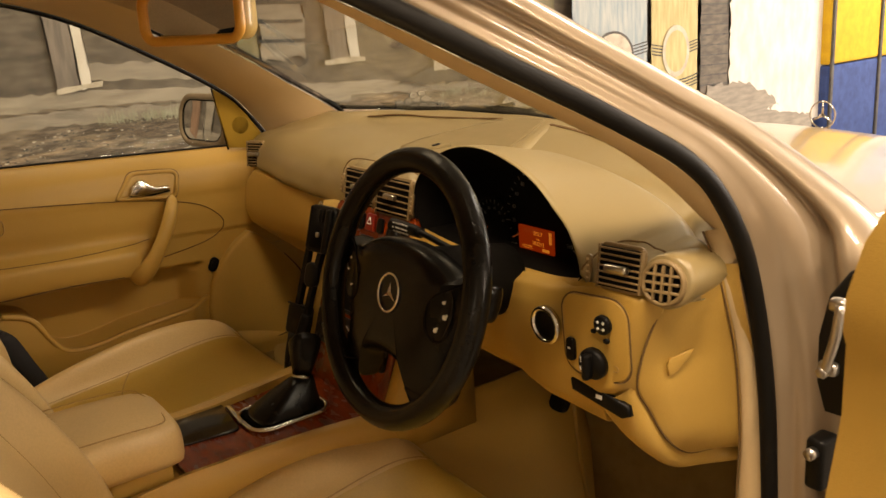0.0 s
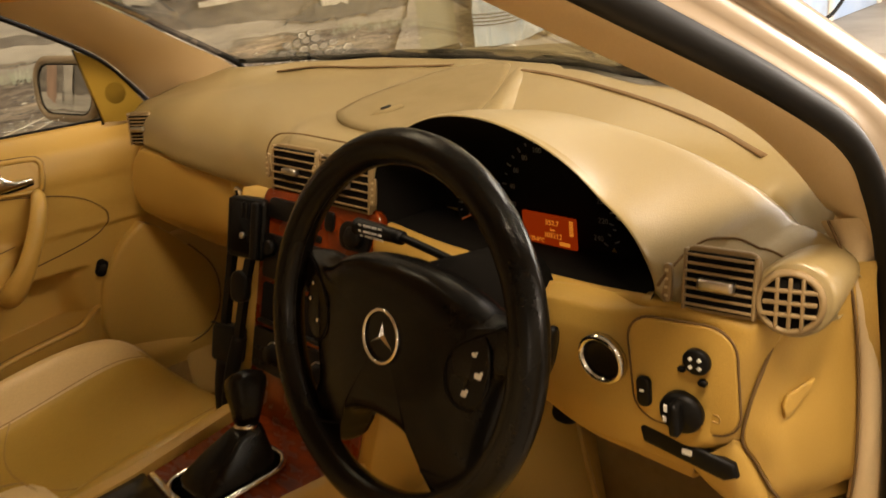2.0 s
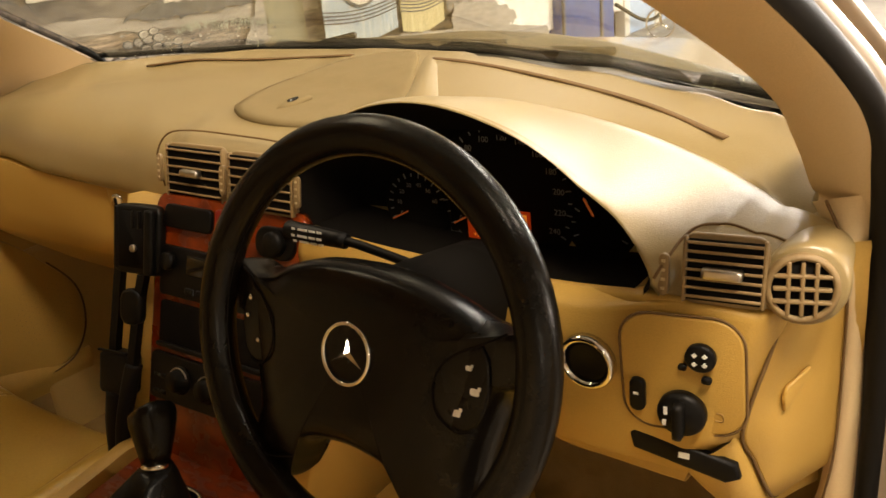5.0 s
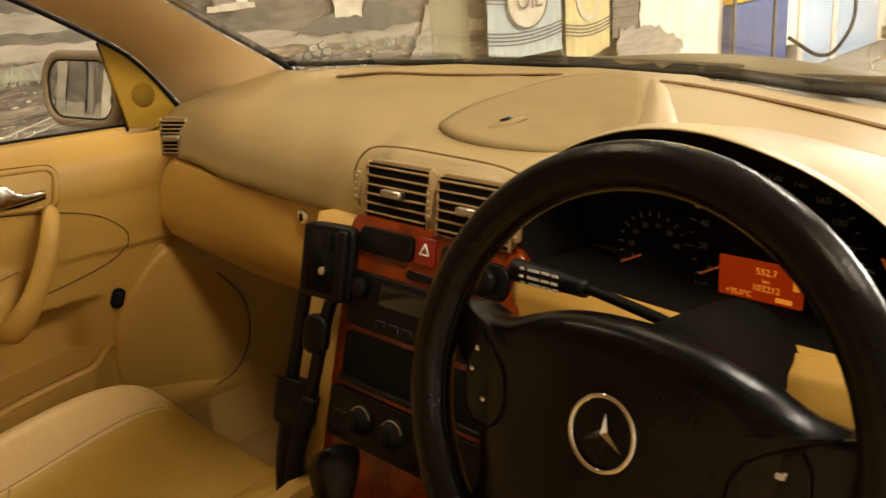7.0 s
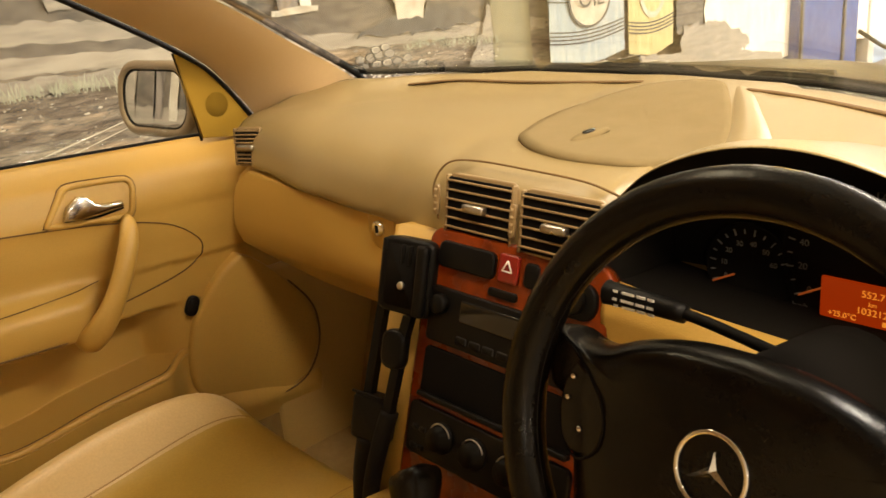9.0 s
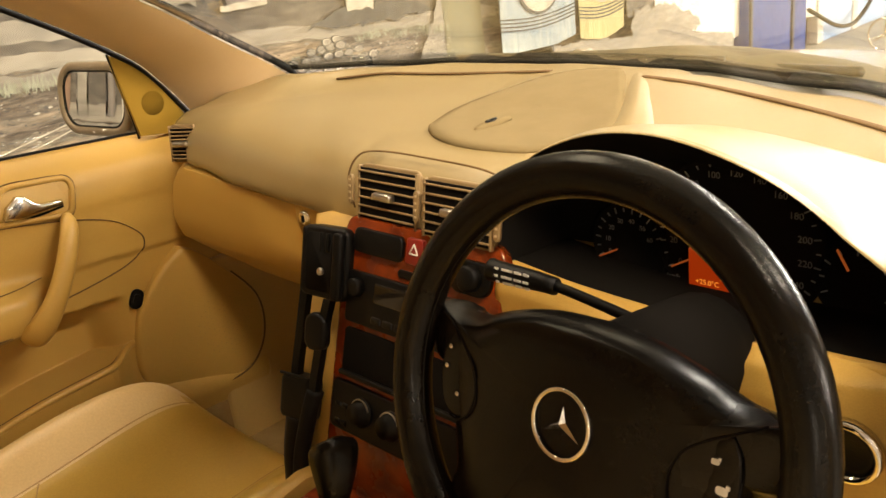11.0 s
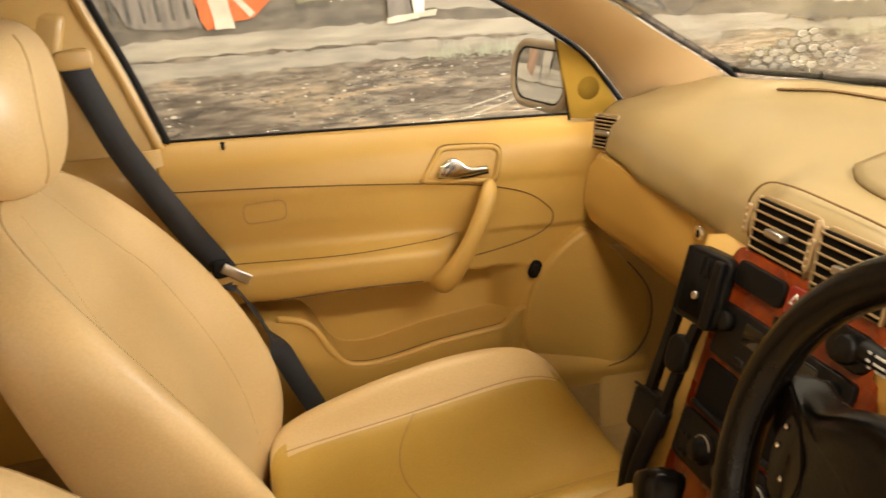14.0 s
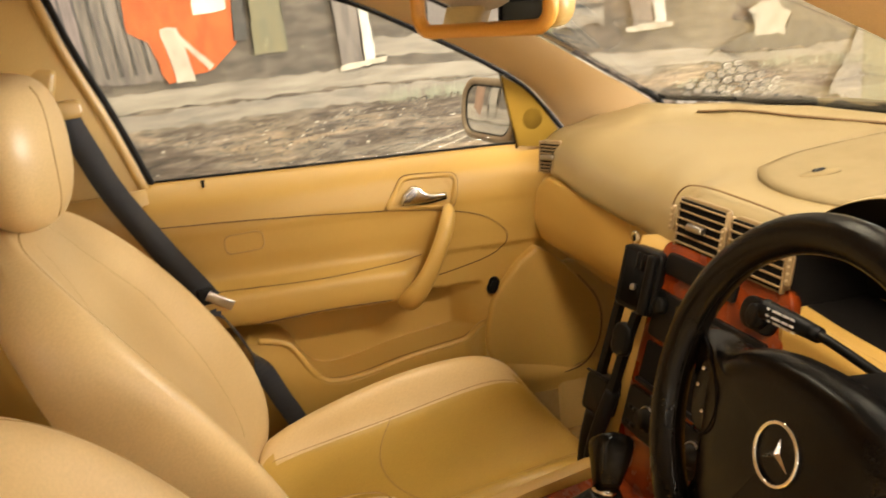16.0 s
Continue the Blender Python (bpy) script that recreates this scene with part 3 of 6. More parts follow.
# Unseen lamps, placed to brighten seat backs, hood, knee panel and mural
added_ceiling_lamp(0.5, 3.3, 1.0, 185, (1.0, 0.92, 0.84), 0.5)
added_ceiling_lamp(2.2, 1.2, 1.6, 165, (1.0, 0.86, 0.7))
# Put here to brighten the knee panel and the driver's footwell
added_ceiling_lamp(1.45, -0.7, 1.0, 240, (1.0, 0.83, 0.62))
added_ceiling_lamp(-1.45, 0.3, 1.8, 54)
added_ceiling_lamp(-1.45, 3.2, 1.6, 12)
added_ceiling_lamp(-1.45, -2.4, 1.6, 26)
added_ceiling_lamp(-0.9, 6.2, 1.6, 185, (1.0, 0.94, 0.86))


def added_wall_lamp(y, z, length, power, colour=(1.0, 0.85, 0.65)):
    lamp = thing("added_wall_lamp", "unseen batten lamp added on the wall for side light", "wall lamp", "garage wall lamps", at=(3.3, y, z))
    part("housing", box((0.08, length + 0.04, 0.2), 0.01, Matrix.Translation((-0.041, 0, 0))), "white", lamp)
    part("diffuser", box((0.012, length, 0.16), 0.003, Matrix.Translation((-0.088, 0, 0))), "tube_light", lamp, "glowing diffuser")
    d = bpy.data.lights.new("lamp_light", "AREA")
    d.shape, d.size, d.size_y, d.energy, d.color = "RECTANGLE", 0.16, length, power, colour
    o = new("lamp_light", d)
    o.parent = lamp
    o.location, o.rotation_euler = (-0.1, 0, 0), (0, radians(90), 0)
    return lamp


# No wall lamps are in view; added for low light through the driver's door
added_wall_lamp(-3.0, 1.9, 0.6, 30)
added_wall_lamp(-0.3, 1.35, 0.5, 18, (1.0, 0.84, 0.64))
added_wall_lamp(1.3, 1.55, 0.4, 60, (1.0, 0.88, 0.74))


# ---- unseen doorway, added ahead as a source of front light ----
opening = thing("added_doorway_1", "unseen doorway added as a source of front light", "garage door", kind="structure", at=(1.9, 8.98, 0))
part("door_frame", tube([(-1.25, 0, 0.04), (-1.25, 0, 2.5), (1.25, 0, 2.5), (1.25, 0, 0.04)], 0.05, 4), "white", opening, "white door frame", smooth=False)
part("daylight", box((2.4, 0.01, 2.4), 0, Matrix.Translation((0, -0.01, 1.25))), "tube_light", opening, "glowing pane standing for daylight in the doorway", smooth=False)
day = bpy.data.lights.new("daylight_lamp", "AREA")
day.shape, day.size, day.size_y, day.energy, day.color = "RECTANGLE", 2.4, 2.3, 1200, (1.0, 0.95, 0.9)
o = new("daylight_lamp", day)
o.parent = opening
o.location, o.rotation_euler = (0, -0.03, 1.25), (radians(-90), 0, 0)
# ---- dashboard ----
SHEAR = 0.075
dash = thing("dashboard", "tan vinyl car dashboard with slatted air vents", "dashboard", at=(0, 0, 0))
ST = [
    (-0.70, [(.44, .985), (.41, .975), (.38, .968), (.35, .962), (.33, .960), (.315, .956), (.30, .948), (.29, .938), (.285, .925), (.283, .905), (.285, .888), (.31, .88)]),
    (-0.60, [(.478, .995), (.44, .982), (.41, .975), (.375, .970), (.345, .968), (.32, .965), (.295, .957), (.278, .945), (.268, .930), (.262, .910), (.262, .888), (.29, .88)]),
    (-0.45, [(.545, .998), (.51, .985), (.475, .978), (.44, .977), (.40, .979), (.36, .977), (.32, .969), (.285, .953), (.262, .930), (.252, .905), (.25, .876), (.28, .868)]),
    (-0.30, [(.595, 1.0), (.55, .988), (.51, .981), (.465, .980), (.42, .981), (.37, .979), (.32, .971), (.28, .953), (.255, .930), (.245, .905), (.245, .871), (.275, .862)]),
    (-0.16, [(.605, 1.0), (.56, .995), (.52, .988), (.47, .983), (.41, .981), (.35, .976), (.30, .97), (.26, .958), (.235, .935), (.225, .905), (.225, .872), (.255, .862)]),
    (-0.08, [(.603, 1.003), (.56, 1.0), (.52, .997), (.46, .992), (.40, .984), (.34, .976), (.28, .973), (.235, .967), (.212, .952), (.203, .925), (.197, .888), (.23, .88)]),
    (0.08, [(.59, 1.003), (.55, 1.002), (.51, 1.0), (.45, .993), (.39, .984), (.33, .977), (.27, .975), (.225, .969), (.205, .955), (.195, .928), (.19, .890), (.22, .882)]),
    (0.104, [(.582, 1.002), (.54, 1.0), (.50, .998), (.44, .993), (.38, .986), (.33, .98), (.27, .975), (.228, .965), (.206, .95), (.196, .925), (.19, .89), (.22, .88)]),
    (0.114, [(.575, 1.0), (.54, 1.0), (.50, .998), (.44, .993), (.39, .988), (.36, .985), (.34, .98), (.325, .97), (.318, .95), (.316, .925), (.316, .89), (.32, .88)]),
    (0.30, [(.525, .995), (.49, .992), (.46, .990), (.43, .988), (.40, .986), (.37, .984), (.345, .98), (.33, .97), (.32, .95), (.32, .925), (.32, .89), (.325, .88)]),
    (0.45, [(.465, .99), (.445, .987), (.425, .984), (.405, .981), (.388, .978), (.37, .974), (.355, .969), (.342, .962), (.335, .95), (.333, .925), (.333, .89), (.336, .88)]),
    (0.54, [(.42, .985), (.405, .981), (.39, .977), (.376, .973), (.362, .968), (.349, .963), (.337, .957), (.326, .95), (.318, .94), (.315, .92), (.315, .89), (.32, .88)]),
    (0.60, [(.385, .979), (.365, .974), (.346, .969), (.329, .964), (.314, .959), (.30, .954), (.288, .949), (.278, .943), (.27, .933), (.267, .915), (.267, .89), (.272, .88)]),
    (0.66, [(.34, .966), (.327, .961), (.314, .957), (.302, .953), (.291, .949), (.281, .944), (.272, .938), (.263, .931), (.256, .922), (.253, .908), (.253, .89), (.26, .88)]),
]


def dash_at(x, v):
    prof = table(ST, x)
    pts = [(0, y, z) for y, z in prof]
    s = v * (len(pts) - 1)
    i = min(int(s), len(pts) - 2)
    u = s - i
    p = [pts[max(i - 1, 0)], pts[i], pts[i + 1], pts[min(i + 2, len(pts) - 1)]]
    c = [0.5 * (2 * b + (cc - a) * u + (2 * a - 5 * b + 4 * cc - d) * u * u + (3 * b - a - 3 * cc + d) * u ** 3) for a, b, cc, d in zip(*p)]
    return Vector((x, c[1], c[2]))


def dash_top(x, y):
    """Height of the dash top under (x, y)."""
    best = min((abs(dash_at(x, k / 80).y - y), k / 80) for k in range(0, 60))
    return dash_at(x, best[1]).z


part("top_pad", grid(lambda u, v: dash_at(-0.70 + 1.355 * u, v), 130, 48, 0.006), "dash", dash, "tan grained dash top")

# glovebox
glove = [(-.635, .884), (-.675, .86), (-.695, .82), (-.70, .77), (-.675, .73), (-.62, .705), (-.54, .692), (-.35, .692), (-.135, .70), (-.12, .78), (-.125, .864), (-.22, .862), (-.33, .866), (-.45, .872), (-.55, .88)]
glove = [(p.x, p.y) for p in spline([(x, z, 0) for x, z in glove + glove[:1]], 60)[:-1]]
lid = slab(glove, 0.06, Matrix(((1, 0, 0, 0), (0, 0.03, -1, .289), (0, 1, 0, 0), (0, 0, 0, 1))), 0.008)
for z in (.80, .785, .77, .755, .74, .72):
    bmesh.ops.bisect_plane(lid, geom=lid.verts[:] + lid.edges[:] + lid.faces[:], plane_co=(0, 0, z), plane_no=(0, 0, 1))
for v in lid.verts:
    v.co.y += .75 * max(0, .755 - v.co.z) + .25 * max(0, .785 - v.co.z)
ob = part("glovebox_lid", lid, "vinyl", dash, "tan glovebox lid folding under at its foot")
edged(ob, 50)
part("lower_pad", slab([(-.40 + (x + .40) * (1.1 if x < -.4 else 1.0), .79 + (z - .79) * 1.02) for x, z in glove], 0.05, Matrix(((1, 0, 0, 0), (0, -0.25, -1, .54), (0, 1, 0, 0), (0, 0, 0, 1))), 0.01), "vinyl", dash, "tan lower dash pad")
plate = part("lock_plate", slab(rounded(.06, .06, .02), .006, facing((-.29, .2555, .85), (0, -1, -.05)), .005), "vinyl", dash)
part("lock", lathe([(.0105, 0), (.0105, .004), (.0085, .0055), (.0001, .0055)], facing((-.295, .2495, .852), (.2, -1, 0))), "chrome", dash, "small chrome lock")
part("keyhole", box((.003, .003, .01), 0, Matrix.Translation((-.2945, .2437, .852))), "dark", dash, smooth=False)


def vent(c, w, h, normal, slats, knob, frame_label=""):
    """A rectangular air vent with slats and a metal-tipped knob."""
    m = facing(c, normal)
    v = part("vent", joined(slab(rounded(w + .007, h + .007, .01), .004, m @ Matrix.Translation((0, 0, -.004)), .002)), "vent", dash, "brown-grey air vent with dark throat")
    part("throat", box((w - .002, h - .002, .004), 0, m @ Matrix.Translation((0, 0, .002))), "dark", v, smooth=False)
    for k in range(slats):
        y = -h / 2 + h * (k + .5) / slats
        part("slat", box((w, .0024, .008), .0008, m @ Matrix.Translation((0, y, .003)) @ pose(0, 0, 0, -14)), "vent", v)
    for sx in (-1, 1):
        part("cheek", box((.003, h + .003, .007), .0014, m @ Matrix.Translation((sx * (w / 2 + .001), 0, .002))), "vent", v)
    part("knob", joined(box((.03, .009, .01), .003, m @ Matrix.Translation((knob, 0, .01)))), "steel", v, "metal vent tab")
    return v


def dot_wheel(c, normal, parent, n=4):
    m = facing(c, normal)
    part("thumbwheel", slab(rounded(.008, .034, .004), .004, m, .001), "vent", parent)
    for k in range(n):
        part("mark", box((.003, .0022, .001), 0, m @ Matrix.Translation((0, -.011 + .0075 * k, .0045))), "headliner", parent, smooth=False)


face = (0, -1, .2)
v1 = vent((-.048, .198, .932), .094, .06, face, 6, 0)
v2 = vent((.066, .192, .932), .094, .06, face, 6, 0)
dot_wheel((-.122, .205, .93), face, v1)
dot_wheel((.009, .188, .932), face, v2)
dot_wheel((.124, .188, .93), face, v2)
part("vent_surround", tube([(-.14, .218, .9), (-.138, .214, .94), (-.118, .22, .968), (-.08, .226, .974), (0, .222, .975), (.08, .216, .974), (.125, .212, .966)], .0012, 6, 50), "seam", dash)
vent((-.634, .269, .921), .046, .056, (.45, -1, .15), 9, 0)
v4 = vent((.586, .1585, .9285), .056, .049, (.12, -1, .16), 7, 0)
dot_wheel((.541, .1545, .921), (.02, -1, .1), v4)
# round side-window vent
m = facing((.6395, .1675, .9205), (.30, -1, .2))
rv = part("round_vent", lathe([(.0275, -.008), (.0262, .002), (.0238, .005), (.0212, .004), (.0212, 0)], m, 28), "vent", dash, "round brown side-window vent")
part("throat", lathe([(.0212, -.001), (.0212, .001), (.0001, .001)], m), "dark", rv)
for k in (-1, 0, 1):
    part("slat", box((.003, .040, .006), .001, m @ Matrix.Translation((.0095 * k, 0, .003))), "vent", rv)
    part("slat", box((.040, .003, .006), .001, m @ Matrix.Translation((0, .0095 * k, .003))), "vent", rv)

# speaker cloth and sun sensor on the dash top
SPK = [(-.10, .316), (-.12, .385), (-.118, .46), (-.096, .525), (-.06, .568), (-.012, .583), (.02, .567), (.065, .50), (.112, .422), (.142, .355), (.138, .305), (.10, .28), (.06, .27), (.0, .272), (-.06, .29)]
b = bmesh.new()
ring = spline([(x, y, 0) for x, y in SPK + SPK[:1]], 60)[:-1]
ctr = Vector((.01, .41, 0))
rings = [[ctr + (p - ctr) * s for p in ring] for s in (1.0, .985, .9, .82, .74, .66, .58, .5, .42, .34, .26, .18, .1, .02)]
for k, r in enumerate(rings):
    for p in r:
        p.z = dash_top(p.x, p.y) - .002 if k == 0 else max(dash_top(p.x, p.y), .979 + .06 * (p.y - .3)) + .0025 * min(1, .4 + .3 * k)
part("speaker_cover", loft(rings), "cloth", dash, "flat woven speaker cover")
m = facing((-.012, .338, .982), (0, -.15, 1), (.35, 1, 0))
sn = part("sun_sensor", lathe([(.012, 0), (.012, .003), (.009, .006), (.0001, .007)], m @ Matrix.Diagonal((.7, 2.2, 1, 1))), "cloth", dash, "small oval sun sensor")
part("eye", lathe([(.004, .006), (.004, .0085), (.0001, .009)], m @ Matrix.Diagonal((.9, 2.0, 1, 1))), "screen", sn)
part("cover_ridge", loft([[Vector((x + w * k, y + .55 * w * k, dash_top(x, y) + h * (1 - k * k) - .005)) for k in (-1, -.75, -.5, -.25, 0, .25, .5, .75, 1)] for x, y, w, h in ((.032, .578, .012, .004), (.054, .545, .014, .0065), (.078, .508, .016, .0085), (.104, .466, .018, .01), (.132, .42, .021, .011), (.158, .372, .027, .011), (.176, .335, .034, .011))], False, False), "dash", dash, "soft ridge beside the speaker cover")
# demister slots
part("demister_slot", tube([(x, y, dash_top(x, y) + .0005) for x, y in ((-.50, .497), (-.42, .53), (-.32, .553), (-.2, .562), (-.1, .562))], .005, 6, 30, flat=.35), "seam", dash)
part("demister_slot", tube([(x, y, dash_top(x, y) + .0005) for x, y in ((.062, .543), (.12, .535), (.2, .513), (.3, .477), (.42, .422), (.52, .367))], .0055, 6, 30, flat=.35), "seam", dash)

# ---- dial hood and instruments ----
LIP = [(.118, .884), (.116, .905), (.118, .935), (.134, .968), (.172, 1.0), (.235, 1.024), (.30, 1.029), (.365, 1.016), (.425, .990), (.475, .952), (.506, .913), (.514, .893), (.508, .882)]
lip = [Vector((p.x, 0, p.z)) for p in spline([(x, 0, z) for x, z in LIP], 61)]
mid = Vector((.315, 0, .90))


def bend(x):
    """The hood's mouth leans towards the driver at its outer end."""
    return -.036 * (x - .3) - 1.5 * max(0, x - .36) ** 2


def hood_ring(out, y, sink=0.0, spread=0.0, lift=0.0):
    r = []
    for p in lip:
        d = (p - mid).normalized()
        up = max(0, (p.z - .90) / .13)
        q = p + d * out
        side = max(0, (p.x - .33) / .18)
        q.x += spread * side + .09 * max(0, p.x - .36)
        q.z += lift * side * min(1, up * 2.5) * (1 - .45 * smoothstep(.465, .51, p.x)) - sink * up + .02 * smoothstep(.44, .51, p.x)
        q.y = y + bend(p.x)
        r.append(q)
    return r


# one brow: from the mouth of the dials and the foot of the outer vents up to a crest that runs down to the door
foot = hood_ring(.005, .189)[:56] + spline([(.538, .1555, .897), (.563, .158, .897), (.592, .161, .897), (.621, .167, .8965), (.645, .18, .8965), (.662, .20, .898), (.675, .226, .902)], 40)
crest = spline([(.091, .28, .882), (.089, .28, .905), (.094, .277, .935), (.116, .276, .965), (.158, .286, .992), (.215, .305, 1.006), (.282, .321, 1.009), (.372, .323, .999), (.451, .317, .985), (.524, .30, .968), (.57, .277, .957), (.604, .251, .95)], 62) + spline([(.61, .249, .951), (.621, .243, .951), (.632, .238, .9495), (.643, .234, .945), (.653, .232, .937), (.661, .232, .923), (.666, .234, .908)], 34)
rows = []
for k, (a, c) in enumerate(zip(foot[:90], crest[:90])):
    w = smoothstep(44, 66, k)
    fall = smoothstep(-.01, .02, a.z - c.z) * (1 - w)
    ey, ez = 1.35 + 1.6 * w - .3 * fall, .82 - .14 * w + .9 * fall
    ridge = [Vector((a.x + (c.x - a.x) * v, a.y + (c.y - a.y) * v ** ey, a.z + (c.z - a.z) * v ** ez)) for v in (j / 14 for j in range(15))]
    under = [a + Vector((0, .012, -.001)), a + Vector((0, .003, -.0015))]
    back = [c + Vector((0, dy, -dz)) for dy, dz in ((.006, .001), (.014, .005), (.024, .013), (.036, .028), (.05, .05))]
    rows.append(under + ridge + back)
part("dial_hood", loft(rows, False, False), "dash", dash, "tan brow over the dials and outer vents")
line = []
for q in spline([(55, 3, 0), (54.5, 6, 0), (54, 9, 0), (54.6, 11, 0), (57, 12.6, 0), (62, 13.2, 0), (69, 13, 0), (76, 12.2, 0), (82, 11, 0), (86, 8, 0), (88, 4, 0)], 100):
    k, j = min(int(q.x), 88), min(int(q.y), 15)
    p0, p1 = rows[k][j].lerp(rows[k + 1][j], q.x - k), rows[k][j + 1].lerp(rows[k + 1][j + 1], q.x - k)
    line.append(p0.lerp(p1, q.y - j))
part("vent_surround", tube(line, .0014, 6), "seam", dash)
part("hood_lining", loft([hood_ring(.004, .19), hood_ring(0, .20), hood_ring(-.004, .225, .008), hood_ring(-.008, .255, .022), hood_ring(-.014, .288, .036)], False, False), "dark", dash, "black inner lining of the hood")
low = [Vector((x, .197 + bend(x), z)) for x, z in ((.118, .884), (.20, .876), (.31, .873), (.42, .878), (.48, .89), (.514, .9))]
part("lower_brow", loft([[p + Vector(o) for o in ((0, .012, 0), (0, 0, 0), (0, -.012 + .011 * smoothstep(.36, .48, p.x), -.005), (0, -.012 + .013 * smoothstep(.36, .48, p.x), -.016), (0, .03, -.022))] for p in spline(low + [Vector((.535, .1535, .9025)), Vector((.56, .1515, .9025))], 38)], False, False), "vinyl", dash)
part("hood_floor", loft([[p + Vector(o) for o in ((0, .09, -.002), (0, .008, .001), (0, .008, -.01))] for p in spline(low, 30)], False, False), "dark", dash, "black shelf below the dials")
cl = thing("instrument_cluster", "dark instrument cluster with two dials and an amber display", "instrument cluster", at=(0, 0, 0))
cface = [Vector((p.x, .283, p.z)) for p in hood_ring(-.01, .283, .03)]
b = bmesh.new()
b.faces.new([b.verts.new(p) for p in cface])
part("face", b, "dark", cl, smooth=False)


def dial(cx, cz, r, a0, a1, n, labels, needle, size, parent):
    d = part("dial", lathe([(r, 0), (r, .004), (r - .003, .005), (r - .004, .002), (.0001, .002)], facing((cx, .281, cz), (0, -1, 0)), 40), "dark", parent, "round black dial")
    for k in range(n):
        a = radians(a0 + (a1 - a0) * k / (n - 1))
        p = Vector((cx + math.cos(a) * (r - .008), .276, cz + math.sin(a) * (r - .008)))
        part("tick", box((.006 if k % 2 == 0 else .004, .001, .0012), 0, Matrix.Translation(p) @ pose(0, 0, 0, 0, -math.degrees(a), 0)), "tick", d, smooth=False)
    for k, tx in enumerate(labels):
        a = radians(a0 + (a1 - a0) * k / (len(labels) - 1))
        words("number", tx, size * .82, facing((cx + math.cos(a) * (r - .019), .2765, cz + math.sin(a) * (r - .019)), (0, -1, 0)), "tick", d)
    a = radians(needle)
    part("needle", box((r * .55, .0015, .0016), 0, Matrix.Translation((cx + math.cos(a) * r * .62, .275, cz + math.sin(a) * r * .62)) @ pose(0, 0, 0, 0, -needle, 0)), "needle", d, "orange needle", smooth=False)
    return d


dial(.213, .895, .044, 205, 20, 13, ["0", "10", "20", "30", "40", "50", "60"], 207, .0085, cl)
sp = dial(.325, .918, .082, 208, -28, 25, ["0", "20", "40", "60", "80", "100", "120", "140", "160", "180", "200", "220", "240"], 209, .0105, cl)
words("unit", "km/h", .007, facing((.262, .2765, .872), (0, -1, 0)), "tick", sp)
lcd = part("display", box((.074, .004, .036), .001, Matrix.Translation((.321, .268, .8905))), "lcd", cl, "glowing amber display")
for tx, x, z, s in (("552.7", .327, .9, .0085), ("km", .327, .892, .0055), ("103212", .327, .885, .0085), ("+25.0°C", .303, .8775, .007)):
    words("reading", tx, s, facing((x, .2655, z), (0, -1, 0)), "lcd_text", lcd)
part("bars", joined(*[box((.005, .001, .002), 0, Matrix.Translation((.353, .2655, .89 + .003 * k))) for k in range(6)]), "lcd_text", lcd, smooth=False)
part("bars", box((.014, .001, .004), 0, Matrix.Translation((.343, .2655, .8775))), "lcd_text", lcd, smooth=False)
dial(.43, .90, .036, 205, -25, 9, ["", ""], 120, .006, cl)

# ---- lower dash on the driver's side ----
LOW = [
    (.125, [(.18, .888), (.172, .868), (.172, .84), (.178, .81), (.185, .77), (.20, .73), (.24, .70), (.30, .69)]),
    (.34, [(.185, .872), (.168, .862), (.165, .84), (.165, .81), (.17, .77), (.185, .735), (.21, .712), (.27, .70)]),
    (.46, [(.175, .888), (.152, .88), (.142, .858), (.138, .825), (.138, .785), (.148, .745), (.17, .722), (.24, .71)]),
    (.56, [(.17, .907), (.15, .9), (.146, .87), (.142, .825), (.142, .785), (.15, .745), (.165, .722), (.23, .71)]),
    (.62, [(.175, .905), (.154, .897), (.15, .87), (.146, .82), (.145, .775), (.148, .735), (.162, .712), (.22, .70)]),
    (.69, [(.18, .90), (.158, .892), (.154, .865), (.15, .82), (.149, .775), (.152, .735), (.165, .712), (.22, .70)]),
]


def low_at(x, v):
    prof = table(LOW, x)
    s = v * (len(prof) - 1)
    i = min(int(s), len(prof) - 2)
    u = s - i
    return Vector((x, prof[i][0] + (prof[i + 1][0] - prof[i][0]) * u, prof[i][1] + (prof[i + 1][1] - prof[i][1]) * u))


KNEE_END = [(.69, (.553,)), (.72, (.557,)), (.753, (.57,)), (.766, (.586,)), (.779, (.602,)), (.814, (.61,)), (.855, (.62,)), (.894, (.63,)), (.91, (.634,))]


def ramp(rows, z):
    z = min(max(z, rows[0][0]), rows[-1][0])
    for (a, p), (b_, q) in zip(rows, rows[1:]):
        if z <= b_:
            return [i + (j - i) * (z - a) / (b_ - a) for i, j in zip(p, q)]


def knee(u, v):
    xe = ramp(KNEE_END, low_at(.6, v).z)[0]
    x = .125 + (xe - .125) * (u * .9 / .8 if u < .8 else 1 - .1 * ((1 - u) / .2) ** 1.4)
    p = low_at(x, v)
    p.y += .032 * (max(0, 1 - (xe - x) / .026)) ** 2.4 * smoothstep(.75, .785, p.z)
    return p


part("knee_panel", grid(knee, 80, 46, .005), "vinyl", dash, "tan knee panel")
nrm = (.1, -1, -.02)
m = facing((.481, .1385, .838), (.0, -1, -.04))
ig = part("ignition_ring", lathe([(.025, -.002), (.025, .005), (.0225, .008), (.0195, .006), (.0195, 0)], m, 32), "chrome", dash, "chrome ignition ring")
part("key_slot", lathe([(.0192, .001), (.0192, .004), (.015, .002), (.0001, .002)], m, 32), "black", ig)
pw = facing((.56, .1435, .842), nrm, (-.05, 0, 1))
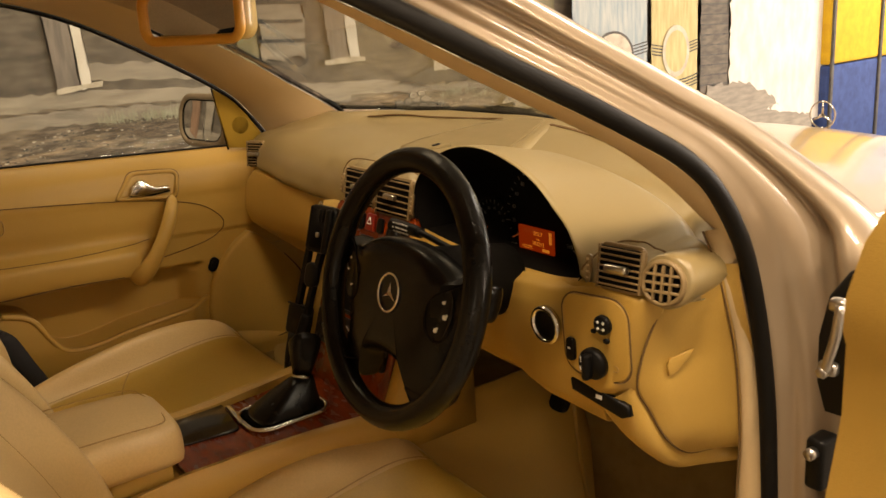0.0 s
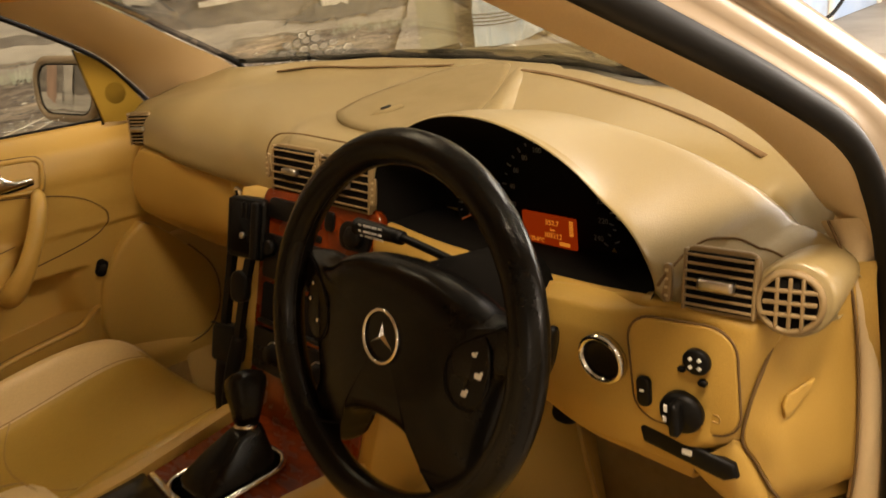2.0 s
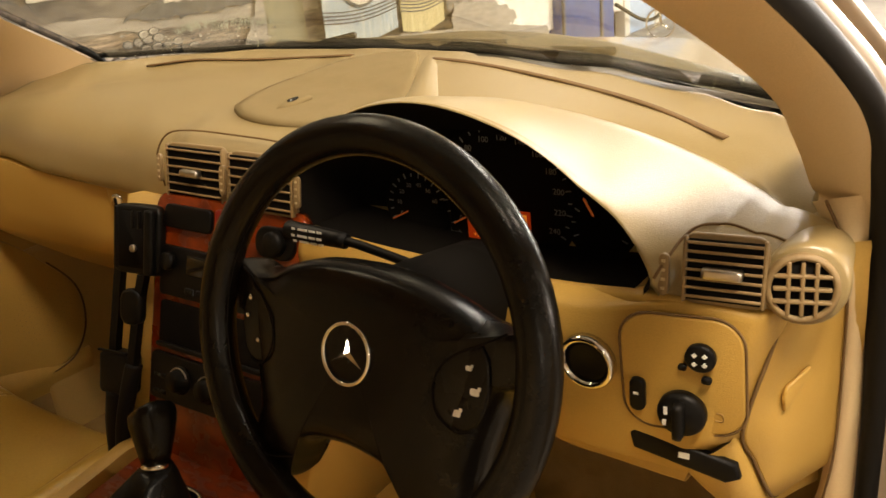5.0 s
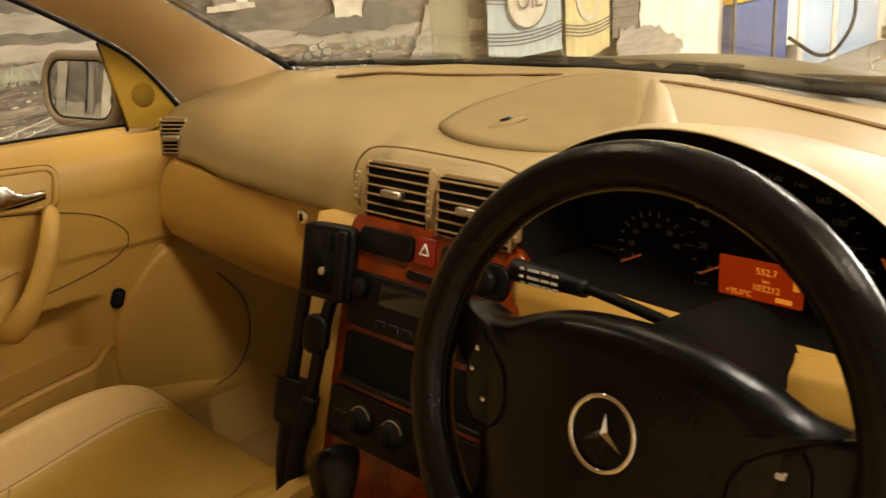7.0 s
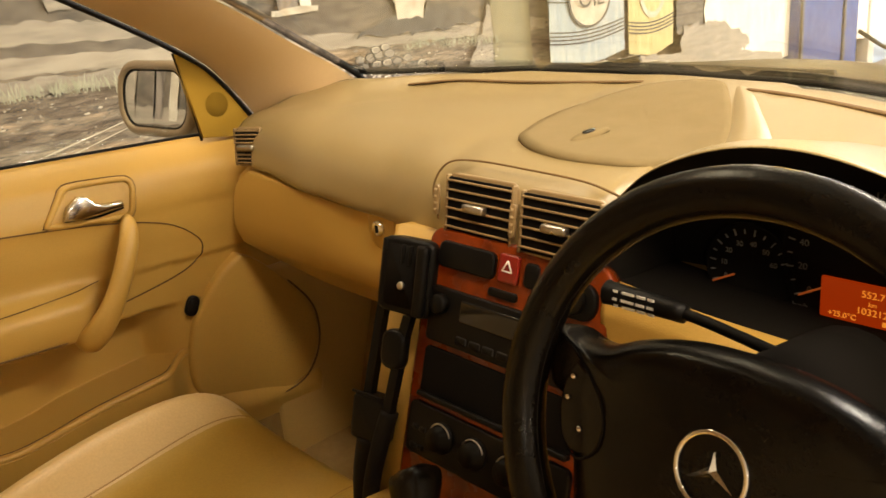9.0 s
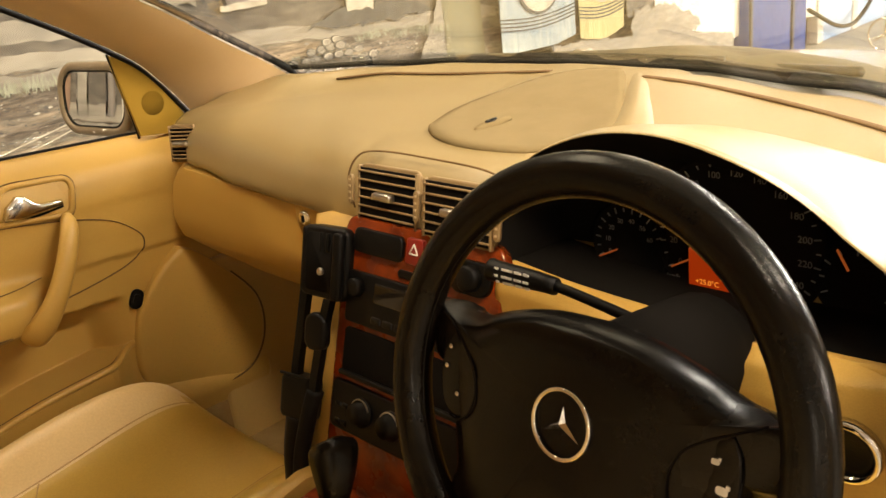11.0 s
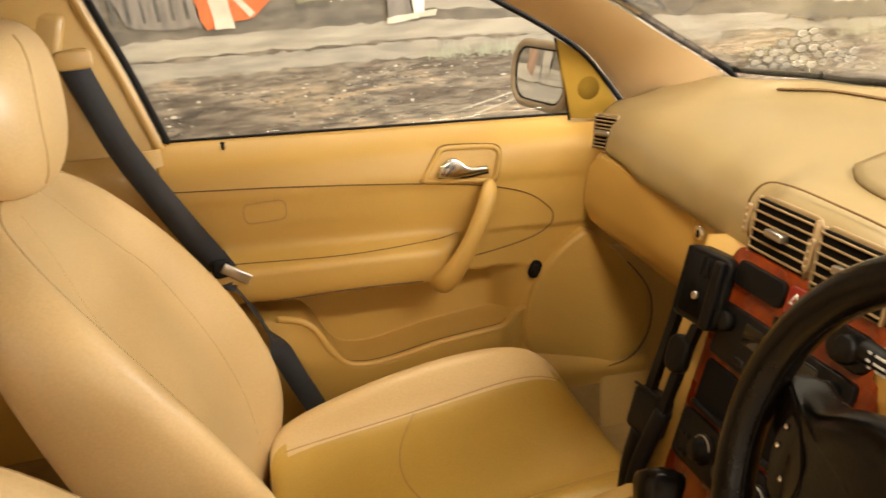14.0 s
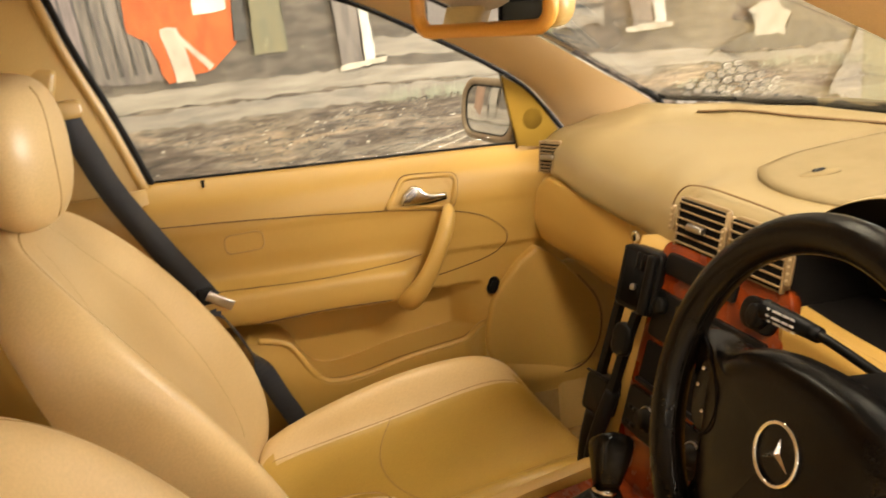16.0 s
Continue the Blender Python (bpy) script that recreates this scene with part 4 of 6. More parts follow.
sw = part("switch_panel", slab(rounded(.096, .102, .024, 8), .006, pw @ Matrix.Translation((0, 0, -.003)), .002), "vinyl", dash, "tan rounded switch panel")
part("panel_gap", tube([pw @ Vector((x, y, .0012)) for x, y in rounded(.0985, .1045, .025, 8)], .0011, 6, 0, ring=True), "seam", sw)
m = facing((.563, .1375, .812), nrm)
kn = part("lamp_knob", lathe([(.0195, 0), (.0195, .006), (.017, .01), (.0001, .011)], m, 28), "black", sw, "black rotary lamp switch")
part("grip", box((.009, .032, .014), .004, m @ Matrix.Translation((0, 0, .015))), "black", kn)
part("mark", box((.003, .007, .001), 0, m @ Matrix.Translation((-.011, .005, .0115))), "white", kn, smooth=False)
part("mark", box((.003, .005, .001), 0, m @ Matrix.Translation((-.012, -.006, .0115))), "white", kn, smooth=False)
m = facing((.576, .1395, .863), nrm)
mk = part("mirror_switch", lathe([(.012, 0), (.012, .004), (.010, .006), (.0001, .0055)], m, 24), "black", sw, "round black mirror switch")
for a in range(4):
    part("mark", box((.003, .003, .001), 0, m @ pose(0, 0, 0, 0, 0, 45 + 90 * a) @ Matrix.Translation((.0055, 0, .0065))), "white", mk, smooth=False)
part("mirror_button", slab(rounded(.007, .005, .0024), .003, facing((.562, .1385, .852), nrm)), "black", sw)
part("mirror_button", slab(rounded(.008, .006, .0028), .003, facing((.581, .1395, .844), nrm)), "black", sw)
rk = part("rocker", slab(rounded(.013, .03, .006), .005, facing((.526, .1365, .82), nrm), .002), "black", sw, "small black rocker")
part("mark", box((.004, .002, .001), 0, facing((.526, .131, .822), nrm)), "white", rk, smooth=False)
part("bulb_mark", tube([pw @ Vector(p) for p in ((.026, -.03, .0035), (.031, -.031, .0035), (.031, -.037, .0035), (.025, -.037, .0035))], .0005, 5, 16), "thread", sw)
br = part("brake_release", slab([(-.045, .007), (.04, .007), (.046, -.004), (.036, -.012), (-.042, -.012), (-.048, 0)], .008, facing((.562, .1525, .765), (.1, -1, .1), (.2, 0, 1)), .003), "black", dash, "black parking-brake release")
part("mark", box((.009, .005, .001), 0, facing((.562, .1438, .765), (.1, -1, .1))), "white", br, smooth=False)
# end cap of the dash
CAP = [
    ((.631, .196, .908), (.652, .217, .922), (.658, .25, .928)),
    ((.626, .19, .894), (.648, .211, .905), (.657, .253, .908)),
    ((.618, .169, .855), (.635, .2, .862), (.656, .267, .866)),
    ((.608, .163, .814), (.626, .196, .818), (.654, .285, .82)),
    ((.602, .166, .779), (.624, .19, .782), (.652, .293, .782)),
    ((.608, .178, .753), (.624, .198, .754), (.651, .3, .748)),
    ((.615, .201, .709), (.627, .224, .711), (.649, .31, .705)),
    ((.613, .242, .674), (.624, .264, .676), (.646, .32, .676)),
    ((.611, .294, .659), (.619, .3, .662), (.636, .33, .658)),
]
foot, ridge, back = (spline([Vector(r[k]) for r in CAP], 48) for k in range(3))
rows = []
for f_, r_, b_ in zip(foot, ridge, back):
    way = (r_ - f_).normalized()
    rows.append([f_ + Vector((.001, .014, .002)), f_ + Vector((.001, .003, .001)), f_ + way * .002, f_ + way * .005 + Vector((0, -.001, 0)), f_ + (r_ - f_) * .6 + Vector((0, -.0015, 0)), r_ - way * .003, r_ + (b_ - r_) * .05, r_ + (b_ - r_) * .3, r_ + (b_ - r_) * .7, b_, b_ + Vector((.012, .01, 0))])
part("end_cap", loft(rows, False, False), "vinyl", dash, "tan dash end cap with a bevelled edge")
part("cap_groove", tube([p + Vector((0, .002, 0)) for p in foot], .0017, 6), "seam", dash)
# the knee panel's rolled rim goes on below the cap to the pillar
upper = spline([(.597, .158, .783), (.605, .174, .753), (.612, .197, .709), (.611, .239, .674), (.61, .292, .658), (.63, .335, .652)], 40)
lower = spline([(.55, .15, .757), (.578, .168, .715), (.593, .197, .682), (.6, .237, .653), (.608, .29, .64), (.628, .34, .636)], 40)
rows = []
for a, c in zip(upper, lower):
    out = Vector((.35, -.8, -.5))
    rows.append([a + Vector((0, .014, .003)), a + Vector((0, .003, 0)), a + (c - a) * .08 + out * .003, a + (c - a) * .3 + out * .007, a + (c - a) * .6 + out * .008, a + (c - a) * .88 + out * .005, c, c + Vector((-.006, .012, .004)), c + Vector((-.02, .06, .02))])
part("knee_rim", loft(rows, False, False), "vinyl", dash, "rolled rim under the end cap")
part("cap_grip", slab([(-.016, .0), (-.012, .008), (.018, .015), (.01, .003), (-.004, -.01), (-.014, -.014)], .003, facing((.6305, .206, .812), (.93, -.36, 0), (0, 0, 1)), .0015), "vinyl", dash, "small triangular grip")
# rounded pod behind the round vent, running back to the pillar
pod = []
for c, r in (((.6405, .170, .9212), .0285), ((.6405, .172, .9212), .0305), ((.64, .178, .9212), .0312), ((.639, .19, .921), .0305), ((.637, .21, .92), .0285), ((.635, .24, .92), .026), ((.634, .27, .92), .023), ((.634, .3, .92), .02)):
    m = facing(c, (.26, -1, .16))
    pod.append([m @ Vector((r * math.cos(a), r * math.sin(a), 0)) for a in (2 * math.pi * k / 28 for k in range(28))])
part("vent_pod", loft(pod), "dash", dash, "rounded pod round the side vent")
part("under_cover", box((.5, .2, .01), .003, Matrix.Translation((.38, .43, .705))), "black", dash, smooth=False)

# ---- steering column and wheel ----
WC, WT = Vector((.344, .012, .887)), 18.0
wm = Matrix.Translation(WC) @ pose(0, 0, 0, 90 - WT, 0, -3)  # local z towards the driver, y up the wheel
wheel = thing("steering_wheel", "black leather four-spoke steering wheel with a chrome star", "steering wheel", at=WC)
WR, wr = .166, .0165


def wpart(name, bm, material, parent=None, label="", **k):
    bmesh.ops.transform(bm, matrix=Matrix.Translation(-WC) @ wm, verts=bm.verts)
    return part(name, bm, material, parent or wheel, label, **k)


rim = wpart("rim", tube([(WR * math.cos(a) * 1.012, WR * math.sin(a) * .982, .004) for a in (2 * math.pi * k / 72 for k in range(72))], wr, 16, ring=True), "black_leather", None, "worn black leather rim")


half = [(0, .063), (.045, .060), (.083, .050), (.112, .038), (.138, .036), (.161, .040), (.164, .018), (.159, -.001), (.146, -.007), (.135, -.02), (.128, -.04), (.122, -.065), (.118, -.09), (.119, -.113), (.081, -.142), (.0675, -.127), (.0605, -.114), (.053, -.1025), (.04, -.0945), (.02, -.0905)]
wpart("rim_stitch", tube([(.1505 * math.cos(a) * 1.012, .1505 * math.sin(a) * .982, .0065) for a in (2 * math.pi * k / 90 for k in range(90))], .0008, 5, ring=True), "black")
hub = half + [(0, -.089)] + [(-x, y) for x, y in half[:0:-1]]
hr = [Vector((p.x, p.y, 0)) for p in spline([(x, y, 0) for x, y in hub + hub[:1]], 161)[:-1]]


def hub_z(p, z):
    """The pad stands proud in the middle and sinks to the rim along the four spokes."""
    r = math.hypot(p.x, p.y * 1.1 + .01)
    return z - .009 * smoothstep(.085, .14, r) + .003 * smoothstep(.05, .0, abs(p.y - .035)) * smoothstep(.12, .06, abs(p.x))


rings = [[p * s + Vector((0, 0, hub_z(p * s, z))) for p in hr] for s, z in ((.95, -.032), (.985, -.026), (1.0, -.016), (.995, -.009), (.98, -.003), (.955, .002), (.92, .006), (.87, .009), (.78, .0112), (.6, .012), (.3, .0125), (.05, .013))]
wpart("airbag_cover", loft(rings), "black_leather", None, "black airbag cover with four short spokes")
POD = [(.121, .027), (.104, .017), (.091, .005), (.085, -.012), (.089, -.03), (.105, -.042), (.121, -.037), (.129, -.02), (.131, .0), (.128, .016)]
for sx, marks in ((-1, ((.122, .013), (.124, -.003), (.102, -.008), (.109, -.022))), (1, ((.112, .007), (.119, -.009), (.105, -.028), (.089, -.013)))):
    line = [(p.x, p.y) for p in spline([(x, y, 0) for x, y in POD + POD[:1]], 41)[:-1]]
    wpart("cover_gap", tube([(sx * x, y, hub_z(Vector((x, y)), .0114) + .001) for x, y in [(.138, .037), (.131, .033)] + line[:24]], .0009, 6), "dark")
    pod = wpart("button_pod", slab([(sx * (.108 + (x - .108) * .94), -.008 + (y + .008) * .94) for x, y in line][::sx], .0045, Matrix.Translation((0, 0, .0028)), .0018), "black_leather", None, "black button pod")
    for k, (bx, by) in enumerate(marks):
        key = Matrix.Translation((sx * bx, by, .0072))
        if sx < 0:
            wpart("button", lathe([(.0024, 0), (.0024, .0012), (.0001, .0016)], key @ Matrix.Diagonal((1.15, .95, 1, 1)), 9), "chrome", pod, "small bright button")
        else:
            w = (.0036, .0052, .0052, .0026)[k]
            b = slab(rounded(w * 1.5, w, w * .3, 3), .0009, key)
            wpart("button", joined(b, box((w * .5, w * .5, .0009), 0, key @ Matrix.Translation((w * .7, w * .6, .0004)))), "white", pod, "white-marked button", smooth=False)
for sx in (-1, 1):
    wpart("spoke_seam", tube([(sx * (.0605 + .0585 * k / 8), -.113 - .004 * k / 8 - .004 * math.sin(math.pi * k / 8), .0035 + .004 * math.sin(math.pi * k / 8)) for k in range(9)], .0008, 6), "dark")
star = wpart("star_badge", tube([(.0242 * math.cos(a), .0242 * math.sin(a) - .008, .0145) for a in (2 * math.pi * k / 40 for k in range(40))], .0019, 8, ring=True), "chrome", None, "chrome three-pointed star badge")
for k in range(3):
    a = radians(90 + 120 * k)
    d, n = Vector((math.cos(a), math.sin(a), 0)), Vector((-math.sin(a), math.cos(a), 0))
    o = Vector((0, -.008, .012))
    b = bmesh.new()
    vs = [b.verts.new(p) for p in (o + d * .0235, o + n * .0042 + d * .002, o - n * .0042 + d * .002, o + Vector((0, 0, .0045)))]
    for f in ((0, 1, 3), (0, 3, 2), (1, 2, 3), (0, 2, 1)):
        b.faces.new([vs[i] for i in f])
    wpart("ray", b, "chrome", star, smooth=False)
part("column_shroud", tube([Vector((0, .02, 0)), Vector((0, .08, -.012)), Vector((0, .17, -.03))], [.046, .05], 20, 8), "dark", wheel, "black column shroud")
st = thing("column_stalk", "black cruise-control stalk with white print", "stalk", at=(.30, .115, .915))
part("arm", tube([(.05, -.0, -.01), (-.03, .0, .003), (-.06, .0, .006)], .0045, 8, 8), "black", st)
part("lever", tube([(-.05, 0, .005), (-.075, 0, .006), (-.115, 0, .006), (-.122, 0, .006)], [.0075, .0105], 12, 8), "black", st)
for k in range(3):
    part("print_bars", joined(*[box((w, .0006, .0022), 0, Matrix.Translation((-.108 + x, -.0098 + .0015 * abs(k - 1), .013 - .0062 * k))) for x, w in ((0.0, .004), (.012, .012), (.024, .008), (.033, .006))]), "white", st, smooth=False)
# ---- centre stack ----
stack = thing("centre_stack", "burr wood centre stack with radio and heater controls", "centre console", at=(0, 0, 0))


def sy(z):
    return .19 - (.9 - z) * .32


def on_stack(x, z, out=0.0):
    n = Vector((0, -1, -.32 * -1)).normalized()
    n = Vector((0, -.952, .305))
    return facing(Vector((x, sy(z), z)) + n * out, n)


def sbox(name, x0, x1, z0, z1, depth, material, parent, label="", bevel=.002, out=0.0, r=.006):
    return part(name, slab(rounded(x1 - x0, (z1 - z0) * 1.05, r), depth, on_stack((x0 + x1) / 2, (z0 + z1) / 2, out), bevel), material, parent, label)


side = [(sy(.905) + .01, .905), (sy(.60) - .004, .60), (sy(.60) + .02, .54), (.26, .54), (.26, .88)]
for x0, x1, top in ((-.198, -.117, .888), (.132, .16, .868)):
    part("side_wall", loft([[Vector((x, y, min(z, top))) for y, z in side] for x in (x0, x0 + .006, x1 - .006, x1)]), "vinyl", stack, "tan side wall")
wd = sbox("wood_fascia", -.117, .132, .585, .905, .012, "wood", stack, "glossy burr wood fascia", .004, -.008, .02)
sbox("cubby", -.094, -.012, .866, .893, .006, "black", wd, "black lidded cubby", r=.008, out=.004)
hz = sbox("hazard_button", -.006, .02, .867, .895, .005, "red", wd, "red hazard button", r=.003, out=.004)
m = on_stack(.007, .882, .0095)
part("triangle", joined(*[tube([m @ Vector((.0075 * math.cos(radians(90 + 120 * k)), .0075 * math.sin(radians(90 + 120 * k)), 0)) for k in (j, j + 1)], .001, 5) for j in range(3)]), "white", hz)
sbox("button", .028, .046, .868, .892, .004, "black", wd, out=.004)
sbox("button", -.018, .022, .85, .859, .003, "black", wd, "thin black button", r=.004, out=.004)
ks = sbox("rotary_switch", .062, .12, .853, .887, .006, "black", wd, "black rotary switch", r=.016, out=.004)
part("rotor", lathe([(.014, 0), (.014, .008), (.011, .011), (.0001, .011)], on_stack(.095, .87, .01)), "black", ks)
rad = sbox("radio", -.098, .115, .787, .845, .006, "black", wd, "black car radio", r=.006, out=.004)
for k, x in enumerate((-.078, .092)):
    part("dial", lathe([(.011, 0), (.011, .008), (.009, .010), (.0001, .010)], on_stack(x, .828, .01), 20), "black", rad)
for k in range(6):
    sbox("key", -.05 + .02 * k, -.034 + .02 * k, .793, .801, .002, "black", rad, r=.002, out=.01)
sbox("window", -.05, .068, .815, .838, .001, "screen", rad, r=.003, out=.01)
st2 = sbox("storage_slot", -.098, .115, .727, .78, .004, "dark", wd, "open black storage slot", r=.006, out=.003)
sbox("slot_rim", -.098, .115, .725, .731, .008, "black", st2, r=.003, out=.004)
hc = sbox("heater_panel", -.107, .122, .662, .718, .006, "black", wd, "black heater control panel", r=.008, out=.004)
for x in (-.05, .0, .05):
    kn = part("heater_knob", lathe([(.0175, 0), (.0175, .003), (.0135, .004), (.0125, .013), (.0001, .0135)], on_stack(x, .692, .01), 24), "black", hc, "black heater knob")
    km = on_stack(x, .692, .0145)
    part("ring", tube([km @ Vector((.0158 * math.cos(a), .0158 * math.sin(a), 0)) for a in (radians(20 + 10 * k) for k in range(15))], .001, 6), "steel", kn, "thin bright arc")
for k in range(4):
    sbox("key", -.098 + .012 * (k % 2), -.088 + .012 * (k % 2), .668 + .02 * (k // 2), .674 + .02 * (k // 2), .002, "black", hc, r=.002, out=.01)

# ---- tunnel console ----
con = thing("tunnel_console", "tan tunnel console with wood plate, tray and gear gate", "centre console", at=(0, 0, 0))
secs = []
for y, w, z, zb in ((.13, .15, .60, .30), (.06, .148, .612, .30), (0, .135, .612, .30), (-.1, .118, .61, .30), (-.22, .115, .61, .30), (-.35, .115, .60, .30), (-.62, .11, .56, .30)):
    secs.append([Vector((x * w + .008, y, zz)) for x, zz in ((-1, zb), (-1, z - .03), (-.98, z - .006), (-.92, z + .002), (-.8, z - .002), (-.77, z - .022), (.77, z - .022), (.8, z - .002), (.92, z + .002), (.98, z - .006), (1, z - .03), (1, zb))])
edged(part("tunnel_body", loft(secs), "vinyl", con, "tan padded tunnel sides"), 60)
wp = part("wood_plate", loft([[Vector((.008 + w * s, y, z)) for s, z in ((-1, .592), (-1, .6), (1, .6), (1, .592))] for y, w in ((.125, .112), (.06, .108), (0, .1), (-.1, .088), (-.215, .085))]), "wood", con, "glossy burr wood plate")
edged(wp)
tr = part("tray_lid", slab(rounded(.112, .105, .012), .004, facing((-.045, -.145, .6), (0, 0, 1), (.12, 1, 0)), .002), "screen", wp, "glossy black tray lid")
part("tray_handle", box((.075, .008, .006), .002, Matrix.Translation((-.035, -.088, .606)) @ pose(0, 0, 0, 0, 0, -6)), "chrome", tr, "chrome tray edge")
gate = thing("gear_selector", "black leather gear selector in a chrome frame", "gear lever", at=(0.004, 0, .6))
part("gate_frame", tube([(.005 + x, -.022 + y, .004) for x, y in rounded(.098, .135, .03, 6)], .0045, 8, ring=True), "chrome", gate, "chrome gate frame")
part("gate_plate", slab(rounded(.095, .13, .028), .002, Matrix.Translation((.005, -.022, 0))), "screen", gate)
part("boot", loft([[Vector((.005 + x * s + ox, -.022 + y * s + oy + .004 * s * math.sin(9 * math.atan2(y, x)) * (0 < k < 5), z)) for x, y in rounded(.088, .12, .03, 5)] for k, (s, ox, oy, z) in enumerate(((1, 0, 0, .002), (.92, 0, .004, .012), (.8, 0, .012, .022), (.62, -.001, .022, .034), (.46, -.001, .032, .044), (.33, -.001, .038, .052)))]), "black_leather", gate, "pleated black leather boot")
kb, kt = Vector((.004, .018, .05)), Vector((-.01, .042, .116))
ka = (kt - kb).normalized()
km = facing(kb, ka, (.1, 1, 0))
part("collar", lathe([(.014, -.002), (.016, .002), (.014, .006)], km, 18), "chrome", gate, "chrome collar")
part("knob", loft([[km @ Vector((x * sx + ox, y * sy, z + tilt * x)) for x, y in rounded(.042, .05, .016, 5)] for sx, sy, ox, z, tilt in ((.62, .56, 0, .004, 0), (.72, .68, 0, .016, 0), (.9, .86, -.001, .034, 0), (1.0, 1.0, -.002, .05, .1), (1.0, 1.02, -.002, .058, .2), (.94, .96, -.002, .064, .3), (.8, .82, -.002, .067, .35), (.4, .4, -.002, .068, .35))]), "black_leather", gate, "boxy black leather gear knob")
part("badge", slab(rounded(.024, .03, .008), .0015, km @ Matrix.Translation((-.002, -.002, .0675)) @ pose(0, 0, 0, 0, -19, 0), .0005), "screen", gate, "glossy knob badge")
part("print_bars", joined(*[box((w, .0016, .0006), 0, km @ Matrix.Translation((-.002 + x, y, .0697 + .35 * x)) @ pose(0, 0, 0, 0, -19, 0)) for x, y, w in ((-.002, .006, .014), (0, .0, .011), (-.003, -.008, .005), (.004, -.008, .005))]), "white", gate, smooth=False)
arm = thing("armrest", "padded tan leather armrest on the tunnel console", "armrest", at=(0, 0, 0))
rings = []
for y, s, dz in ((-.205, .55, -.014), (-.212, .85, -.004), (-.23, .98, 0), (-.30, 1, .004), (-.45, 1, .006), (-.62, 1, .004), (-.66, .9, 0), (-.675, .6, -.01)):
    rings.append([Vector((.012 + .092 * s * px, y, .652 + dz + .04 * s * pz)) for px, pz in ((-1, -.6), (-1.0, .3), (-.9, .85), (-.5, 1), (.5, 1), (.9, .85), (1.0, .3), (1, -.6), (.9, -1), (-.9, -1))])
part("pad", loft(rings), "leather", arm, "tan leather pad", sub=1)
part("seam", tube([(.012 + .079 * x, y, .6905 + dz) for x, y, dz in ((-1, -.64, 0), (-1, -.45, .004), (-1, -.3, .002), (-.96, -.245, -.002), (-.7, -.228, -.005), (0, -.226, -.005), (.7, -.228, -.005), (.96, -.245, -.002), (1, -.3, .002), (1, -.45, .004), (1, -.64, 0))], .0009, 6, 60), "thread", arm)
part("base", box((.15, .42, .05), .012, Matrix.Translation((.012, -.44, .61))), "vinyl", arm, "tan armrest base")

# ---- phone cradle on the stack's side ----
ph = thing("phone_cradle", "black phone cradle and handset holder beside the stack", "phone cradle", at=(-.14, .16, .70))
n = Vector((.12, -.95, .30)).normalized()


def on_ph(dx, dz, out=0.0):
    """A pose on the cradle's leaning face."""
    return facing(Vector((dx + .16 * (.146 - dz), -.036 + .32 * dz, dz)) + n * (out + .006), n, (0, 0, 1))


hold = part("holder", slab(rounded(.078, .086, .012, 5), .024, on_ph(.004, .146, -.012), .005), "black", ph, "black plastic holder")
part("holder_well", slab(rounded(.046, .07, .006, 4), .001, on_ph(.0, .146, .0125)), "dark", hold, "sunken face of the holder")
for x in (.004, .016):
    part("holder_rib", box((.004, .022, .005), .0015, on_ph(x, .170, .0135)), "black", hold)
part("holder_edge", box((.014, .08, .01), .004, on_ph(.034, .146, .014)), "black", hold)
part("holder_edge", box((.008, .078, .008), .003, on_ph(-.029, .146, .013)), "black", hold)
part("button", lathe([(.0048, 0), (.0048, .003), (.003, .004), (.0001, .004)], on_ph(.002, .136, .0135), 14), "steel", hold, "small metal button")
part("rail", loft([[on_ph(x, z, .006) @ Vector((a, 0, b)) for a, b in ((-.006, -.005), (.006, -.005), (.006, .005), (-.006, .005))] for x, z in ((-.033, .12), (-.04, .09), (-.048, .05), (-.056, .012), (-.058, -.004))]), "black", ph, "flat black bracket rail", smooth=False)
part("rail", loft([[on_ph(x, z, .008) @ Vector((a, 0, b)) for a, b in ((-.006, -.005), (.006, -.005), (.006, .005), (-.006, .005))] for x, z in ((.012, .106), (.004, .085), (-.008, .04), (-.018, .002), (-.022, -.012))]), "black", ph, "flat black bracket rail", smooth=False)
part("clip", slab(rounded(.034, .046, .014, 5), .012, on_ph(-.009, .066, .006), .005), "black", ph, "oval black clip")
part("lower_block", slab(rounded(.05, .055, .008, 4), .024, on_ph(-.05, -.02, -.006), .005), "black", ph, "black lower block")
part("block_lip", box((.05, .003, .004), .001, on_ph(-.05, .006, .016)), "black", ph, "worn edge of the lower block")
part("cable", tube([on_ph(x, z, o) @ Vector((0, 0, 0)) for x, z, o in ((-.02, -.005, .006), (-.03, -.04, .01), (-.042, -.09, .012), (-.05, -.15, .006), (-.052, -.2, -.01))], [.011, .009], 10, 24), "rubber", ph, "black cable sleeve")
part("cable", tube([on_ph(x, z, o) @ Vector((0, 0, 0)) for x, z, o in ((-.055, -.045, .004), (-.06, -.09, .006), (-.062, -.15, 0), (-.06, -.2, -.01))], [.017, .012], 10, 24), "rubber", ph, "black cable sleeve")


from mathutils.bvhtree import BVHTree


